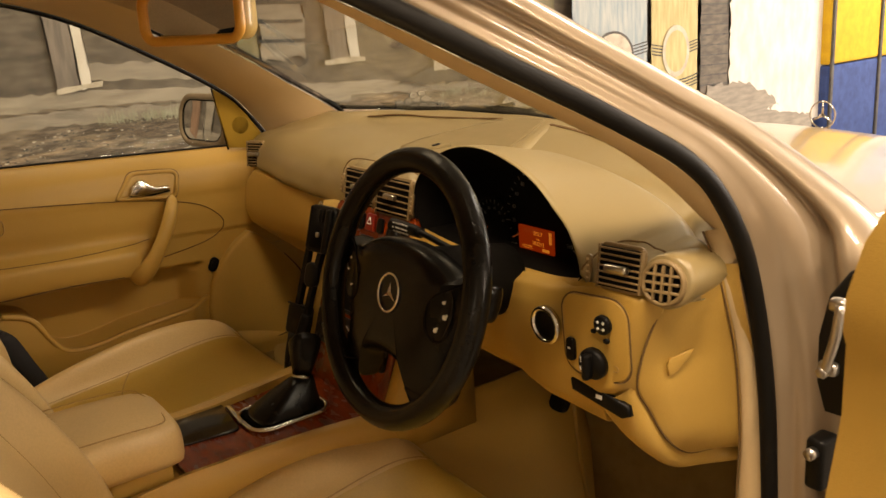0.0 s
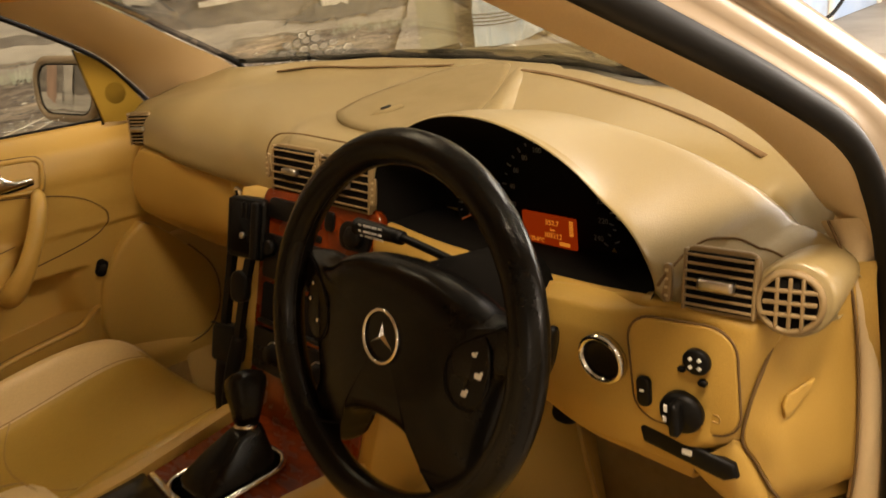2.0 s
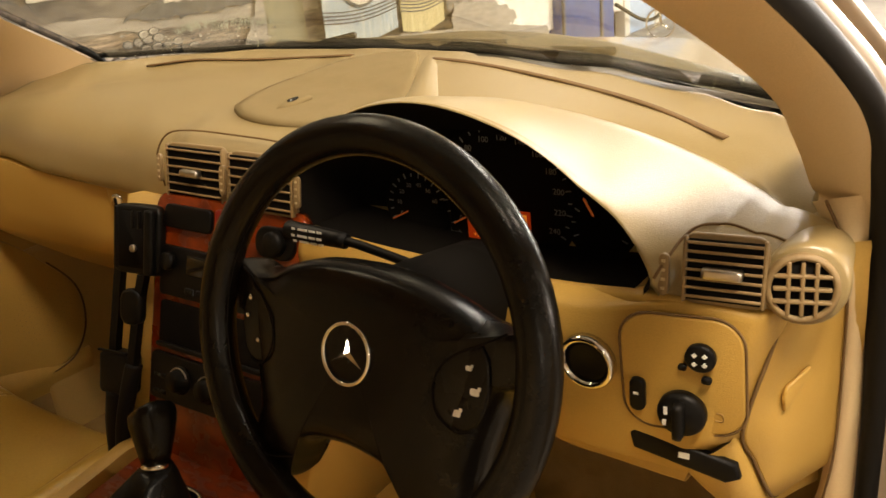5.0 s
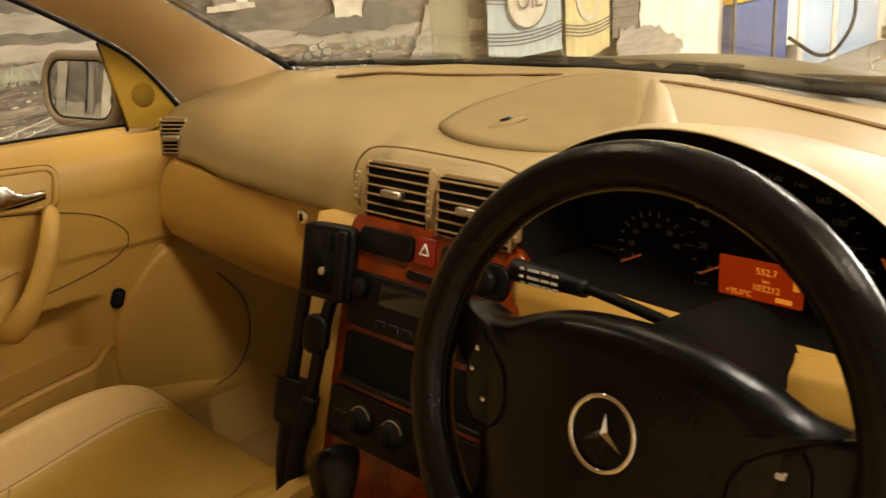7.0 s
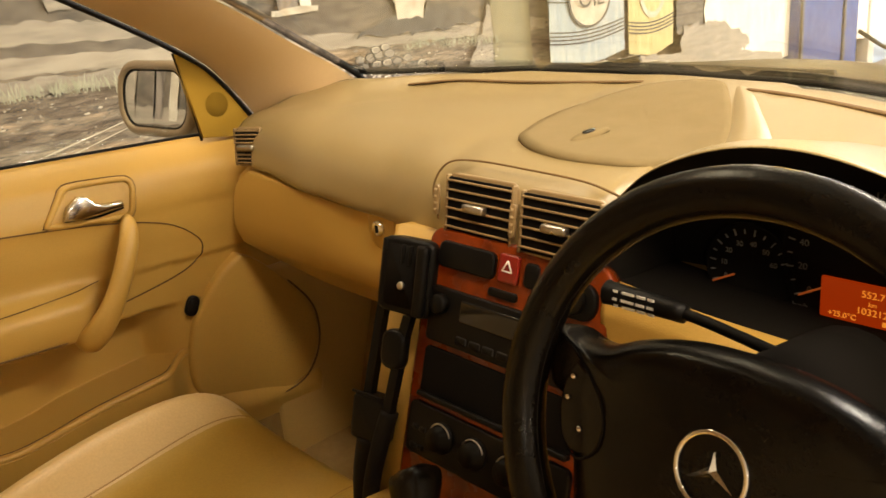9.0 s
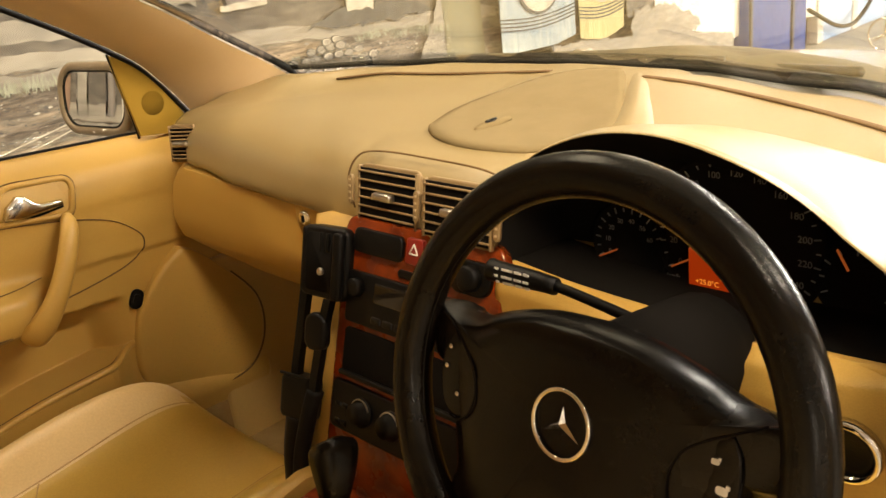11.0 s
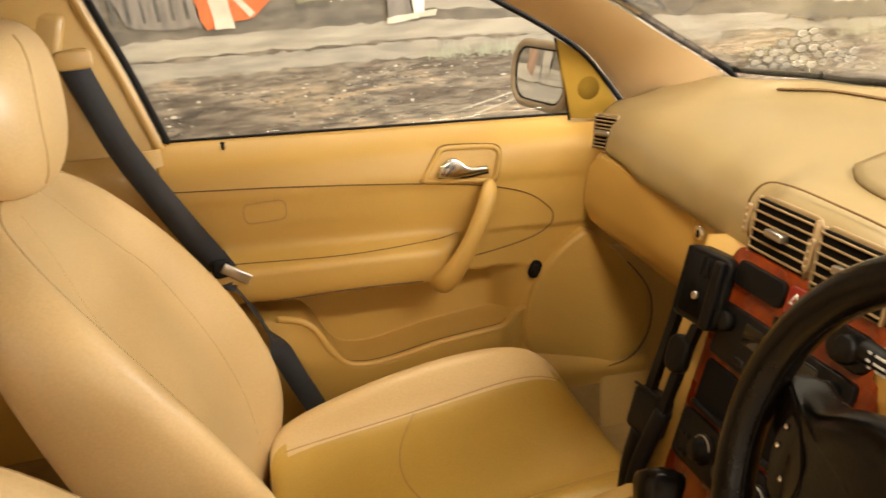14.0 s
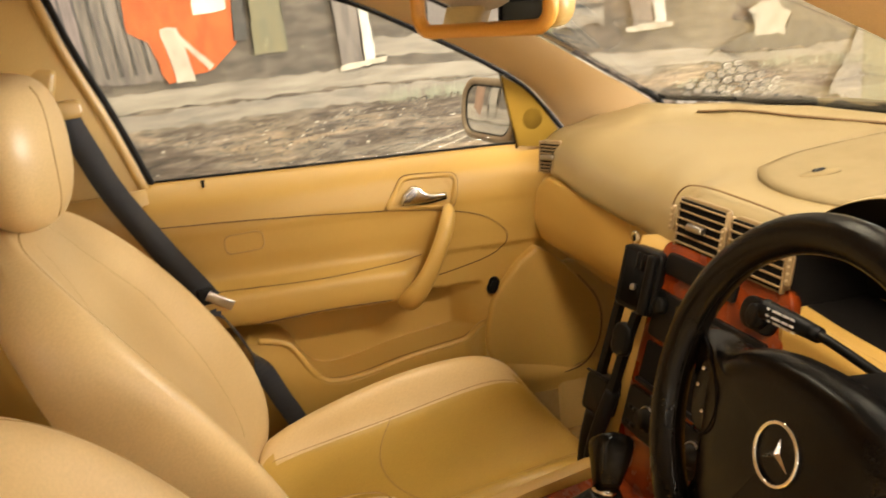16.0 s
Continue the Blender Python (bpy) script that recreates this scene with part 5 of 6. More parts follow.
# ---- seats ----
def seat(x0, label, dy=0.0):
    s = thing("front_seat", label, "seat", "front seats", at=(x0, dy, .3))
    L = Vector((0, 0, -.3))

    def P(x, y, z):
        return Vector((x, y, z)) + L
    secs = []
    for y, w, zc, zb, zl in ((-.36, .19, .49, .50, .40), (-.34, .225, .502, .525, .37), (-.24, .238, .512, .552, .36), (-.12, .245, .522, .577, .36), (0, .248, .538, .588, .37), (.08, .245, .547, .583, .39), (.125, .235, .542, .562, .41), (.15, .21, .515, .522, .42), (.155, .18, .47, .47, .43)):
        half = [(1, zl), (1.01, zl + .05), (1.0, zb - .03), (.93, zb - .004), (.82, zb), (.70, zb - (zb - zc) * .45), (.6, zc + .004), (.35, zc + .001), (0, zc)]
        pts = [(x * w, z) for x, z in half]
        secs.append([P(x, y, z) for x, z in pts] + [P(-x, y, z) for x, z in pts[-2::-1]] + [P(0, y, zl - .01)])
    cu = part("cushion", loft(secs), "leather", s, "tan leather cushion with ochre middle and painted shade", sub=2)
    # Ochre is the middle panel plus the shade painted over the side beyond it
    cu.data.materials.append(M["leather_mid_shade"])
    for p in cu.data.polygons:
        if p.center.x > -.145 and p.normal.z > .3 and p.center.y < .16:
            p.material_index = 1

    def pressed(ob, pts, way, sink=.0012):
        """Points dropped on to the rounded surface of ob along way."""
        tree = BVHTree.FromObject(ob, bpy.context.evaluated_depsgraph_get())
        w = Vector(way).normalized()
        out = []
        for q in pts:
            hit = tree.ray_cast(Vector(q) - w * .5, w)
            if hit[0] is not None:
                out.append(hit[0] + w * sink)
        return out
    for sx in (-1, 1):
        part("seam", tube(pressed(cu, spline([P(sx * .14, -.33, .5), P(sx * .146, -.1, .5), P(sx * .15, .05, .5), P(sx * .14, .13, .5)], 40), (0, 0, -1)), .0018, 6), "thread", s)
    part("seam", tube(pressed(cu, spline([P(x, -.12 - .05 * (1 - (x / .143) ** 2), .5) for x in (-.143, -.1, -.05, 0, .05, .1, .143)], 30), (0, 0, -1)), .0018, 6), "thread", s)
    # backrest
    B = [(.42, -.385, .012, .175, -.45), (.48, -.375, .035, .215, -.465), (.54, -.375, .062, .24, -.49), (.62, -.393, .078, .252, -.52), (.72, -.433, .078, .258, -.556), (.82, -.482, .066, .255, -.59), (.90, -.522, .046, .242, -.617), (.96, -.553, .024, .214, -.635), (1.0, -.58, .008, .168, -.64), (1.018, -.605, .0, .11, -.635)]
    secs = []
    for z, yf, bol, w, yb in B:
        half = [(0, yb), (.6, yb), (.9, yb + .012), (1.0, yb + .04), (1.02, yf + bol - .03), (.985, yf + bol - .008), (.92, yf + bol), (.8, yf + bol * .72), (.62, yf + bol * .12), (.3, yf), (0, yf)]
        pts = [(x * w, y) for x, y in half]
        full = 1 + .1 * smoothstep(.58, .8, z) * smoothstep(1.02, .95, z)  # the side by the tunnel is fuller
        secs.append([P(x * full, y, z) for x, y in pts] + [P(-x, y, z) for x, y in pts[-2:0:-1]])
    bk = part("backrest", loft(secs), "leather", s, "tan leather backrest", sub=2)
    wz = [(b[0], [b[3]]) for b in B]
    for sx in (-1, 1):
        part("seam", tube(pressed(bk, [P(sx * table(wz, z)[0] * f, 0, z) for z, f in ((.5 + .49 * k / 30, .58 + .05 * math.sin(math.pi * k / 30) - .25 * smoothstep(20, 30, k)) for k in range(31))], (0, -1, 0)), .0013, 6), "thread", s)
    half = [(-.215, .5), (-.236, .6), (-.243, .72), (-.24, .82), (-.226, .9), (-.2, .955), (-.15, .992)]
    loop = [P(x, 0, z) for x, z in half + [(-.08, 1.006), (0, 1.009)] + [(-x, z) for x, z in [(-.08, 1.006)] + half[::-1]]]
    part("piping", tube(pressed(bk, spline(loop, 140), (0, -1, 0)), .0016, 6), "thread", s)
    part("base", box((.4, .42, .16), .02, Matrix.Translation((0, -.1, .02))), "black", s, "dark seat base")
    part("side_shield", box((.02, .36, .1), .008, Matrix.Translation((.235, -.14, .05))), "trim", s)
    h = part("headrest", loft([[Vector((.143 * rx * math.cos(a) - .004, -.583 + .066 * ry * math.sin(a) - .02 * (z - 1.09), z - .3)) for a in (2 * math.pi * k / 24 for k in range(24))] for rx, ry, z in ((.2, .2, 1.003), (.5, .55, 1.01), (.74, .8, 1.03), (.92, .97, 1.065), (1.0, 1.02, 1.105), (.98, 1.0, 1.142), (.86, .88, 1.175), (.6, .62, 1.194), (.25, .2, 1.201))]), "leather", s, "rounded tan leather headrest", sub=1)
    part("seam", tube(pressed(h, [Vector((.045 + .03 * math.sin(k / 29 * math.pi), 0, .722 + .162 * k / 29)) for k in range(30)], (0, -1, 0), .0004), .0014, 6), "thread", h)
    for sx in (-1, 1):
        part("post", tube([P(sx * .062, -.64, .96), P(sx * .06, -.637, 1.02), P(sx * .056, -.625, 1.06), P(sx * .055, -.60, 1.09)], .0062, 10, 12), "chrome", s, "chrome headrest post")
    return s


seat(-.385, "tan leather passenger seat with ochre middle and painted shade")
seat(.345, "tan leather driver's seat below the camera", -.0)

# ---- passenger door ----
pdoor = thing("passenger_door", "closed tan passenger door with armrest, pocket and chrome handle", "car door", at=(-.8, 0, .6))
O = Vector((-.8, 0, .6))
PROF = [(.36, -.745), (.42, -.728), (.48, -.708), (.53, -.698), (.56, -.695), (.60, -.697), (.655, -.705), (.668, -.712), (.676, -.706), (.69, -.701), (.715, -.70), (.735, -.706), (.748, -.73), (.76, -.743), (.80, -.742), (.835, -.742), (.85, -.74), (.87, -.742), (.90, -.752), (.92, -.77), (.934, -.79), (.94, -.81), (.938, -.83)]
POCKET = [(-.32, [(.66, 0)]), (-.268, [(.645, 0)]), (-.246, [(.625, 0)]), (-.228, [(.588, 0)]), (-.205, [(.556, 0)]), (-.17, [(.543, 0)]), (-.12, [(.545, 0)]), (-.04, [(.559, 0)]), (.06, [(.568, 0)]), (.15, [(.574, 0)])]


def door_x(y, zr):
    """Panel depth at y and height zr (with the sill taken as level)."""
    x = eased([(z, [(v, 0)]) for z, v in PROF], zr)[0][0]
    z = zr - .053 * y
    # the armrest fades out forward
    x += (-.748 - x) * smoothstep(-.02, .05, y) * smoothstep(.65, .665, zr) * smoothstep(.77, .74, zr)
    if zr < .745:
        x += (-.75 - x) * smoothstep(.08, .15, y) * smoothstep(.44, .52, zr)
        lip = eased(POCKET, y)[0][0]
        inside = smoothstep(lip - .003, lip + .004, z) * smoothstep(.675, .668, zr) * smoothstep(.16, .09, y)
        x += (-.803 - x) * inside
    x += .012 * smoothstep(.22, .34, y) * smoothstep(.75, .9, zr)
    return x


def door_pt(y, zr, out=0.0):
    z = zr - .053 * y
    return Vector((door_x(y, zr) + out, y, z)) - O


def door_z(y, z, out=0.0):
    return door_pt(y, z + .053 * y, out)


def panel_pt(u, v):
    y = -.46 + .85 * u
    edge = min(eased(POCKET, y)[0][0] + .053 * y, .668)
    lo, hi = edge - .0045, edge + .0055
    zr = .36 + (lo - .36) * v / .42 if v < .42 else lo + (hi - lo) * (v - .42) / .06 if v < .48 else hi + (.938 - hi) * (v - .48) / .52
    return door_pt(y, zr)


part("panel", grid(panel_pt, 200, 150, .006), "vinyl", pdoor, "tan moulded door panel")
part("outer_skin", box((.03, .95, .62), .01, Matrix.Translation((-.06, -.05, -.02))), "paint", pdoor)
part("sill_seal", tube([door_pt(-.46 + .76 * k / 12, .938, -.0) + Vector((-.004, 0, .002)) for k in range(13)], .0026, 6), "rubber", pdoor, "black glass seal")
OUT = [(-.45, .892), (-.259, .875), (-.033, .849), (.09, .827), (.16, .805), (.20, .775), (.211, .752), (.195, .728), (.15, .712), (.06, .699), (.02, .697)]
part("panel_seam", tube([door_z(y, z, .001) for y, z in [(p.x, p.y) for p in spline([(y, z, 0) for y, z in OUT], 60)]], .0012, 6), "seam", pdoor)
part("armrest_seam", tube([door_z(y, z, .0015) for y, z in [(p.x, p.y) for p in spline([(-.45, .768, 0), (-.348, .761, 0), (-.176, .75, 0), (-.03, .748, 0), (.028, .75, 0)], 40)]], .0009, 6), "seam", pdoor)
part("armrest_seam", tube([door_z(y, z, .002) for y, z in [(p.x, p.y) for p in spline([(-.45, .694, 0), (-.344, .69, 0), (-.186, .692, 0), (-.05, .684, 0)], 40)]], .0013, 6), "seam", pdoor)
PULL = [(-.738, .092, .838, .014, .010), (-.716, .085, .829, .019, .0125), (-.698, .074, .812, .0205, .0135), (-.688, .056, .779, .0205, .014), (-.684, .036, .745, .021, .0145), (-.684, .016, .715, .0235, .0155), (-.69, -.002, .692, .028, .0165), (-.702, -.014, .676, .031, .017), (-.72, -.024, .664, .032, .016)]
rings = []
for k, (x, y, z, w, d) in enumerate(PULL):
    run = (Vector(PULL[min(k + 1, 8)][:3]) - Vector(PULL[max(k - 1, 0)][:3])).normalized()
    side = run.cross(Vector((1, 0, 0))).normalized()
    face = side.cross(run).normalized()
    rings.append([Vector((x, y, z)) - O + side * (.76 * w * math.cos(q)) + face * (d * math.sin(q)) for q in (2 * math.pi * i / 16 for i in range(16))])
part("pull_handle", loft(rings), "vinyl", pdoor, "straight tan pull handle with a broad foot", sub=1)
rec = [(-.033, .852), (-.022, .868), (-.004, .892), (.006, .903), (.022, .907), (.062, .904), (.098, .9), (.113, .896), (.119, .884), (.114, .862), (.108, .842), (.101, .834), (.085, .834), (.03, .842), (-.015, .848)]
rr = [(p.x, p.y) for p in spline([(y, z, 0) for y, z in rec + rec[:1]], 72)[:-1]]
part("handle_bezel", tube([door_z(.046 + (y - .046) * .93, .869 + (z - .869) * .86, .0015) for y, z in rr], .0048, 8, ring=True), "vinyl", pdoor, "tan raised bezel")
part("bezel_gap", tube([door_z(y, z, .0008) for y, z in rr], .0011, 6, ring=True), "seam", pdoor)
b = bmesh.new()
b.faces.new([b.verts.new(door_z(.046 + (y - .046) * .86, .869 + (z - .869) * .74, .0018)) for y, z in rr])
part("handle_recess", b, "vinyl", pdoor, "shaded handle recess", smooth=False)
lv = [(-.004, .858), (.004, .876), (.022, .889), (.034, .887), (.045, .874), (.058, .868), (.088, .866), (.09, .857), (.055, .854), (.02, .853)]
part("lever", slab([(y, z) for y, z in lv], .012, Matrix(((0, 0, 1, -.737), (1, 0, 0, 0), (0, 1, 0, 0), (0, 0, 0, 1))) @ Matrix.Identity(4), .004), "chrome", pdoor, "chrome door lever").location = (.8, 0, -.6)
part("lever_shadow", slab([(y + .002, z - .006) for y, z in lv], .004, Matrix(((0, 0, 1, -.741), (1, 0, 0, 0), (0, 1, 0, 0), (0, 0, 0, 1))), .001), "black", pdoor).location = (.8, 0, -.6)
part("lock_pin", lathe([(.005, -.004), (.005, .002), (.003, .004), (.003, .014), (.0045, .017), (.0001, .019)], Matrix.Translation(Vector((-.778, -.352, .938)) - O), 12), "black", pdoor, "black lock pin")
part("airbag_tab", tube([door_z(-.30 + x, .838 + y, .0008) for x, y in rounded(.07, .035, .012)], .0011, 6, ring=True), "thread", pdoor)
m = facing(door_z(.172, .654, .003), (1, -.15, .1), (0, .5, 1))
lips = [(y, eased(POCKET, y)[0][0]) for y in (-.31 + .47 * k / 60 for k in range(61))]
part("pocket_lip", tube([Vector((door_x(y, z + .053 * y - .014) - .004, y, z + .001)) - O for y, z in lips], .0065, 10), "vinyl", pdoor, "rounded tan lip along the pocket")
part("pocket_line", tube([Vector((door_x(y, z + .053 * y - .014) - .012, y, z + .0035)) - O for y, z in lips[14:54]], .0022, 6), "seam", pdoor)
sb = part("boot_switch", slab(rounded(.022, .036, .0105, 5), .006, m, .002), "black", pdoor, "black oval switch")
part("switch_key", slab(rounded(.012, .02, .005), .003, m @ Matrix.Translation((0, 0, .006)), .001), "rubber", sb)
SP = [(.266, .722), (.222, .692), (.174, .637), (.155, .59), (.145, .54), (.15, .50), (.17, .462), (.225, .44), (.30, .437), (.355, .455), (.388, .512), (.386, .588), (.335, .662), (.295, .705)]
sp = [(p.x, p.y) for p in spline([(y, z, 0) for y, z in SP + SP[:1]], 71)[:-1]]
spk = part("speaker_panel", slab(sp[::-1], .06, Matrix(((.12, 0, 1, -.818), (1, 0, 0, 0), (0, 1, 0, 0), (0, 0, 0, 1))), .009), "vinyl", pdoor, "raised tan speaker panel")
spk.location = (.8, 0, -.6)
edged(spk, 60)
part("speaker_gap", tube([Vector((-.757 + .12 * y, y + .001, z)) - O for y, z in sp[28:60]], .0018, 6), "seam", pdoor)
b = joined(*[lathe([(.0009, 0), (.0009, .0003), (.0001, .0003)], facing(Vector((-.7575 + .12 * (.318 + .0088 * i), .318 + .0088 * i, .555 + .0115 * k + .0057 * (i % 2))) - O, (1, -.12, 0)), 5) for i in range(-6, 7) for k in range(-6, 7) if (i * .8) ** 2 + (k + .5 * (i % 2)) ** 2 < 27])
tagged(part("speaker_holes", b, "thread", pdoor, smooth=False), "fine perforations over the speaker", kind="stuff")
# mirror triangle with tweeter
arc = [(p.x, p.y) for p in spline([(.236, 1.067, 0), (.254, 1.055, 0), (.28, 1.035, 0), (.306, 1.006, 0), (.333, .968, 0), (.354, .934, 0), (.36, .918, 0)], 24)]
tri = [(.258, .925)] + arc + [(.33, .914)]
part("mirror_triangle", slab(tri, .014, Matrix(((0, 0, 1, -.776), (1, 0, 0, 0), (0, 1, 0, 0), (0, 0, 0, 1))), .001), "ochre", pdoor, "ochre triangular tweeter cover").location = (.8, 0, -.6)
part("triangle_seal", tube([Vector((-.756, y + .002, z + .002)) - O for y, z in arc], .0026, 6), "rubber", pdoor, "black seal along the pillar")
part("tweeter", lathe([(.021, 0), (.0205, .0012), (.0001, .0016)], facing(Vector((-.7625, .293, .975)) - O, (1, 0, 0)), 28), "tweeter", pdoor, "small round tweeter grille")
part("front_channel", tube([Vector((-.77, .258, .92)) - O, Vector((-.77, .25, .99)) - O, Vector((-.77, .236, 1.068)) - O], .0026, 6, 10), "rubber", pdoor, "black window channel")
pg = part("door_glass", grid(lambda u, v: Vector((-.815 + .10 * v * v, -.50 + .86 * u, .92 + .40 * v)) - O, 12, 8, .003), "glass", pdoor, "clear side window")
pg.visible_shadow = False

# ---- body shell: pillars, roof, sill ----
shell = thing("car_shell", "champagne car body shell with tan pillar trims and headliner", "car body", at=(0, 0, 0))
# trim edges on the passenger side, from the base up and back along the roof
EDGE = [(-.78, .39, .915), (-.778, .378, .932), (-.774, .328, .998), (-.772, .27, 1.058), (-.767, .13, 1.146), (-.752, -.06, 1.245), (-.725, -.25, 1.30), (-.705, -.45, 1.325), (-.695, -.62, 1.33), (-.69, -1.2, 1.31), (-.66, -1.65, 1.22)]
INNER = [(-.64, .50, .975), (-.632, .49, .99), (-.63, .44, 1.025), (-.625, .37, 1.068), (-.61, .24, 1.149), (-.585, .06, 1.24), (-.56, -.13, 1.305), (-.55, -.4, 1.345), (-.545, -.62, 1.352), (-.54, -1.2, 1.335), (-.52, -1.65, 1.255)]


def mirrored(p):
    return Vector((-p[0] * .93, p[1] + 2 * SHEAR * p[0] * .93, p[2]))


def strip(a, b_, bulge, n=50, m=6):
    A, B = spline(a, n), spline(b_, n)
    c = Vector((0, -.05, .95))
    rows = []
    for p, q in zip(A, B):
        inward = (Vector((0, (p.y + q.y) / 2 - .1, 1.0)) - (p + q) / 2).normalized()
        rows.append([p + (q - p) * (k / m) + inward * bulge * math.sin(math.pi * k / m) for k in range(m + 1)])
    return rows


def edge_seal(pts, r, name, label, n=60, off=(0, 0, 0)):
    return part(name, tube([Vector(p) + Vector(off) for p in pts], r, 8, n), "rubber", shell, label)


part("pillar_trim", loft(strip(EDGE, INNER, .022), False, False), "pillar", shell, "pale tan pillar trim")
edge_seal(EDGE, .005, "door_seal", "black door seal", off=(-.008, -.003, -.003))
edge_seal(INNER[:7], .006, "glass_edge", "black windscreen edge", off=(0, .008, .006))
# headliner between the roof trims
L, R = spline(INNER[5:], 24), spline([mirrored(p) for p in INNER[5:]], 24)
part("headliner", loft([[p + (q - p) * (k / 12) + Vector((0, 0, .035 * math.sin(math.pi * k / 12))) for k in range(13)] for p, q in zip(L, R)], False, False), "headliner", shell, "tan cloth headliner")
part("roof", loft([[p + (q - p) * (k / 12) + Vector(((k - 6) * .022, 0, .035 + .04 * math.sin(math.pi * k / 12))) for k in range(13)] for p, q in zip(L, R)], False, False), "paint", shell, "champagne painted roof")
# pillar on the open side: windscreen edge, trim, black door seal and painted outer skin
D_IN = spline([(.602, .287, .931), (.627, .277, .952), (.630, .246, .975), (.632, .173, 1.033), (.632, .075, 1.094), (.603, -.077, 1.176), (.548, -.218, 1.262), (.52, -.33, 1.312), (.505, -.62, 1.35)], 80)
D_SEAL = spline([(.664, .345, .30), (.664, .338, .45), (.665, .326, .612), (.667, .309, .757), (.666, .283, .88), (.669, .245, .962), (.672, .178, 1.036), (.667, .078, 1.097), (.651, -.062, 1.168), (.622, -.199, 1.24), (.598, -.32, 1.295), (.575, -.62, 1.335)], 80)
D_BODY = spline([(.684, .350, .30), (.684, .343, .45), (.684, .332, .62), (.684, .316, .765), (.68, .288, .895), (.68, .247, .985), (.674, .187, 1.06), (.657, .094, 1.118), (.632, -.035, 1.188), (.606, -.159, 1.254), (.584, -.30, 1.318), (.565, -.62, 1.355)], 80)
D_OUT = spline([(.765, .42, .30), (.765, .42, .45), (.765, .42, .62), (.764, .425, .78), (.745, .436, .91), (.722, .44, .958), (.667, .325, 1.061), (.646, .202, 1.13), (.629, .069, 1.199), (.614, -.056, 1.261), (.59, -.26, 1.34), (.57, -.62, 1.375)], 80)


def ribbon(a, b_, shape, out=Vector((.25, -.9, .35))):
    """A band between two edges; shape gives pairs of share across and swell towards the driver."""
    return loft([[p + (q - p) * u + out * h for u, h in shape] for p, q in zip(a, b_)], False, False)


low_end = Vector((0, .03, -.05))
part("pillar_trim", ribbon([D_IN[5] + low_end] + D_IN[5:], [D_SEAL[29] + low_end] + [D_SEAL[29 + int(round(k * 50 / 74))] for k in range(75)], ((-.12, -.03), (0, -.004), (.12, .006), (.35, .012), (.65, .012), (.9, .006), (1.02, 0))), "pillar", shell, "pale tan windscreen pillar trim")
LEG_IN = spline([(.636, .318, .55), (.637, .316, .603), (.649, .302, .692), (.653, .284, .801), (.656, .254, .889), (.650, .242, .935), (.638, .238, .965)], 40)
part("pillar_inner_face", ribbon(LEG_IN, [D_SEAL[13 + int(round(k * 24 / 39))] for k in range(40)], ((-.3, -.02), (0, -.004), (.15, .001), (.6, .002), (.9, .0), (1.02, -.002))), "pillar", shell, "pale tan pillar foot trim")
part("pillar_gap", tube([p + Vector((.0, -.002, 0)) for p in LEG_IN[4:]], .0013, 6), "seam", shell)
part("door_seal", tube([(p + q) / 2 + Vector((.002, -.003, 0)) for p, q in zip(D_SEAL, D_BODY)], .0105, 10), "rubber", shell, "thick black door seal")
part("body_pillar", ribbon(D_BODY, D_OUT, ((-.03, -.004), (.05, .002), (.12, -.003), (.2, .004), (.3, .012), (.4, .012), (.44, .004), (.46, -.012), (.5, -.02), (.56, -.018), (.6, -.002), (.65, .013), (.74, .02), (.88, .018), (.96, .008), (1, -.004), (1.02, -.03))), "paint", shell, "champagne painted pillar")
part("hinge_pillar", box((.09, .1, .62), .01, Matrix.Translation((.83, .36, .62))), "paint", shell, "painted hinge pillar")
part("door_step", box((.14, 1.3, .12), .03, Matrix.Translation((.76, -.4, .3))), "paint", shell, "painted door step")
part("carpet", joined(box((1.5, 1.7, .04), 0, Matrix.Translation((0, -.35, .28))), box((1.5, .03, .55), 0, Matrix.Translation((0, .55, .55)) @ pose(0, 0, 0, -18))), "carpet", shell, "tan floor carpet", smooth=False)
part("tunnel_carpet", box((.26, .6, .3), .03, Matrix.Translation((.0, .32, .42))), "carpet", shell)
def tunnel_side(u, v):
    return Vector((.14 + .05 * v * v + .07 * u * u * v, .04 + .46 * u, .59 - .28 * v))


part("tunnel_side", grid(tunnel_side, 16, 12, .006), "vinyl", shell, "smooth tan moulded tunnel side")
part("tunnel_edge", tube([tunnel_side(1 - .12 * k / 8, k / 8) for k in range(9)], .005, 8), "vinyl", shell)
part("sill_panel", box((.05, 1.9, .2), .01, Matrix.Translation((-.755, -.32, .36))), "carpet", shell, "tan carpeted sill")
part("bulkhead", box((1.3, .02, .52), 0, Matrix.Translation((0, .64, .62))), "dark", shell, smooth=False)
part("kick_panel", box((.02, .34, .4), .01, Matrix.Translation((-.735, .46, .48))), "trim", shell, "tan kick panel")
part("kick_panel", box((.02, .22, .4), .01, Matrix.Translation((.648, .46, .48))), "trim", shell, "tan kick panel")
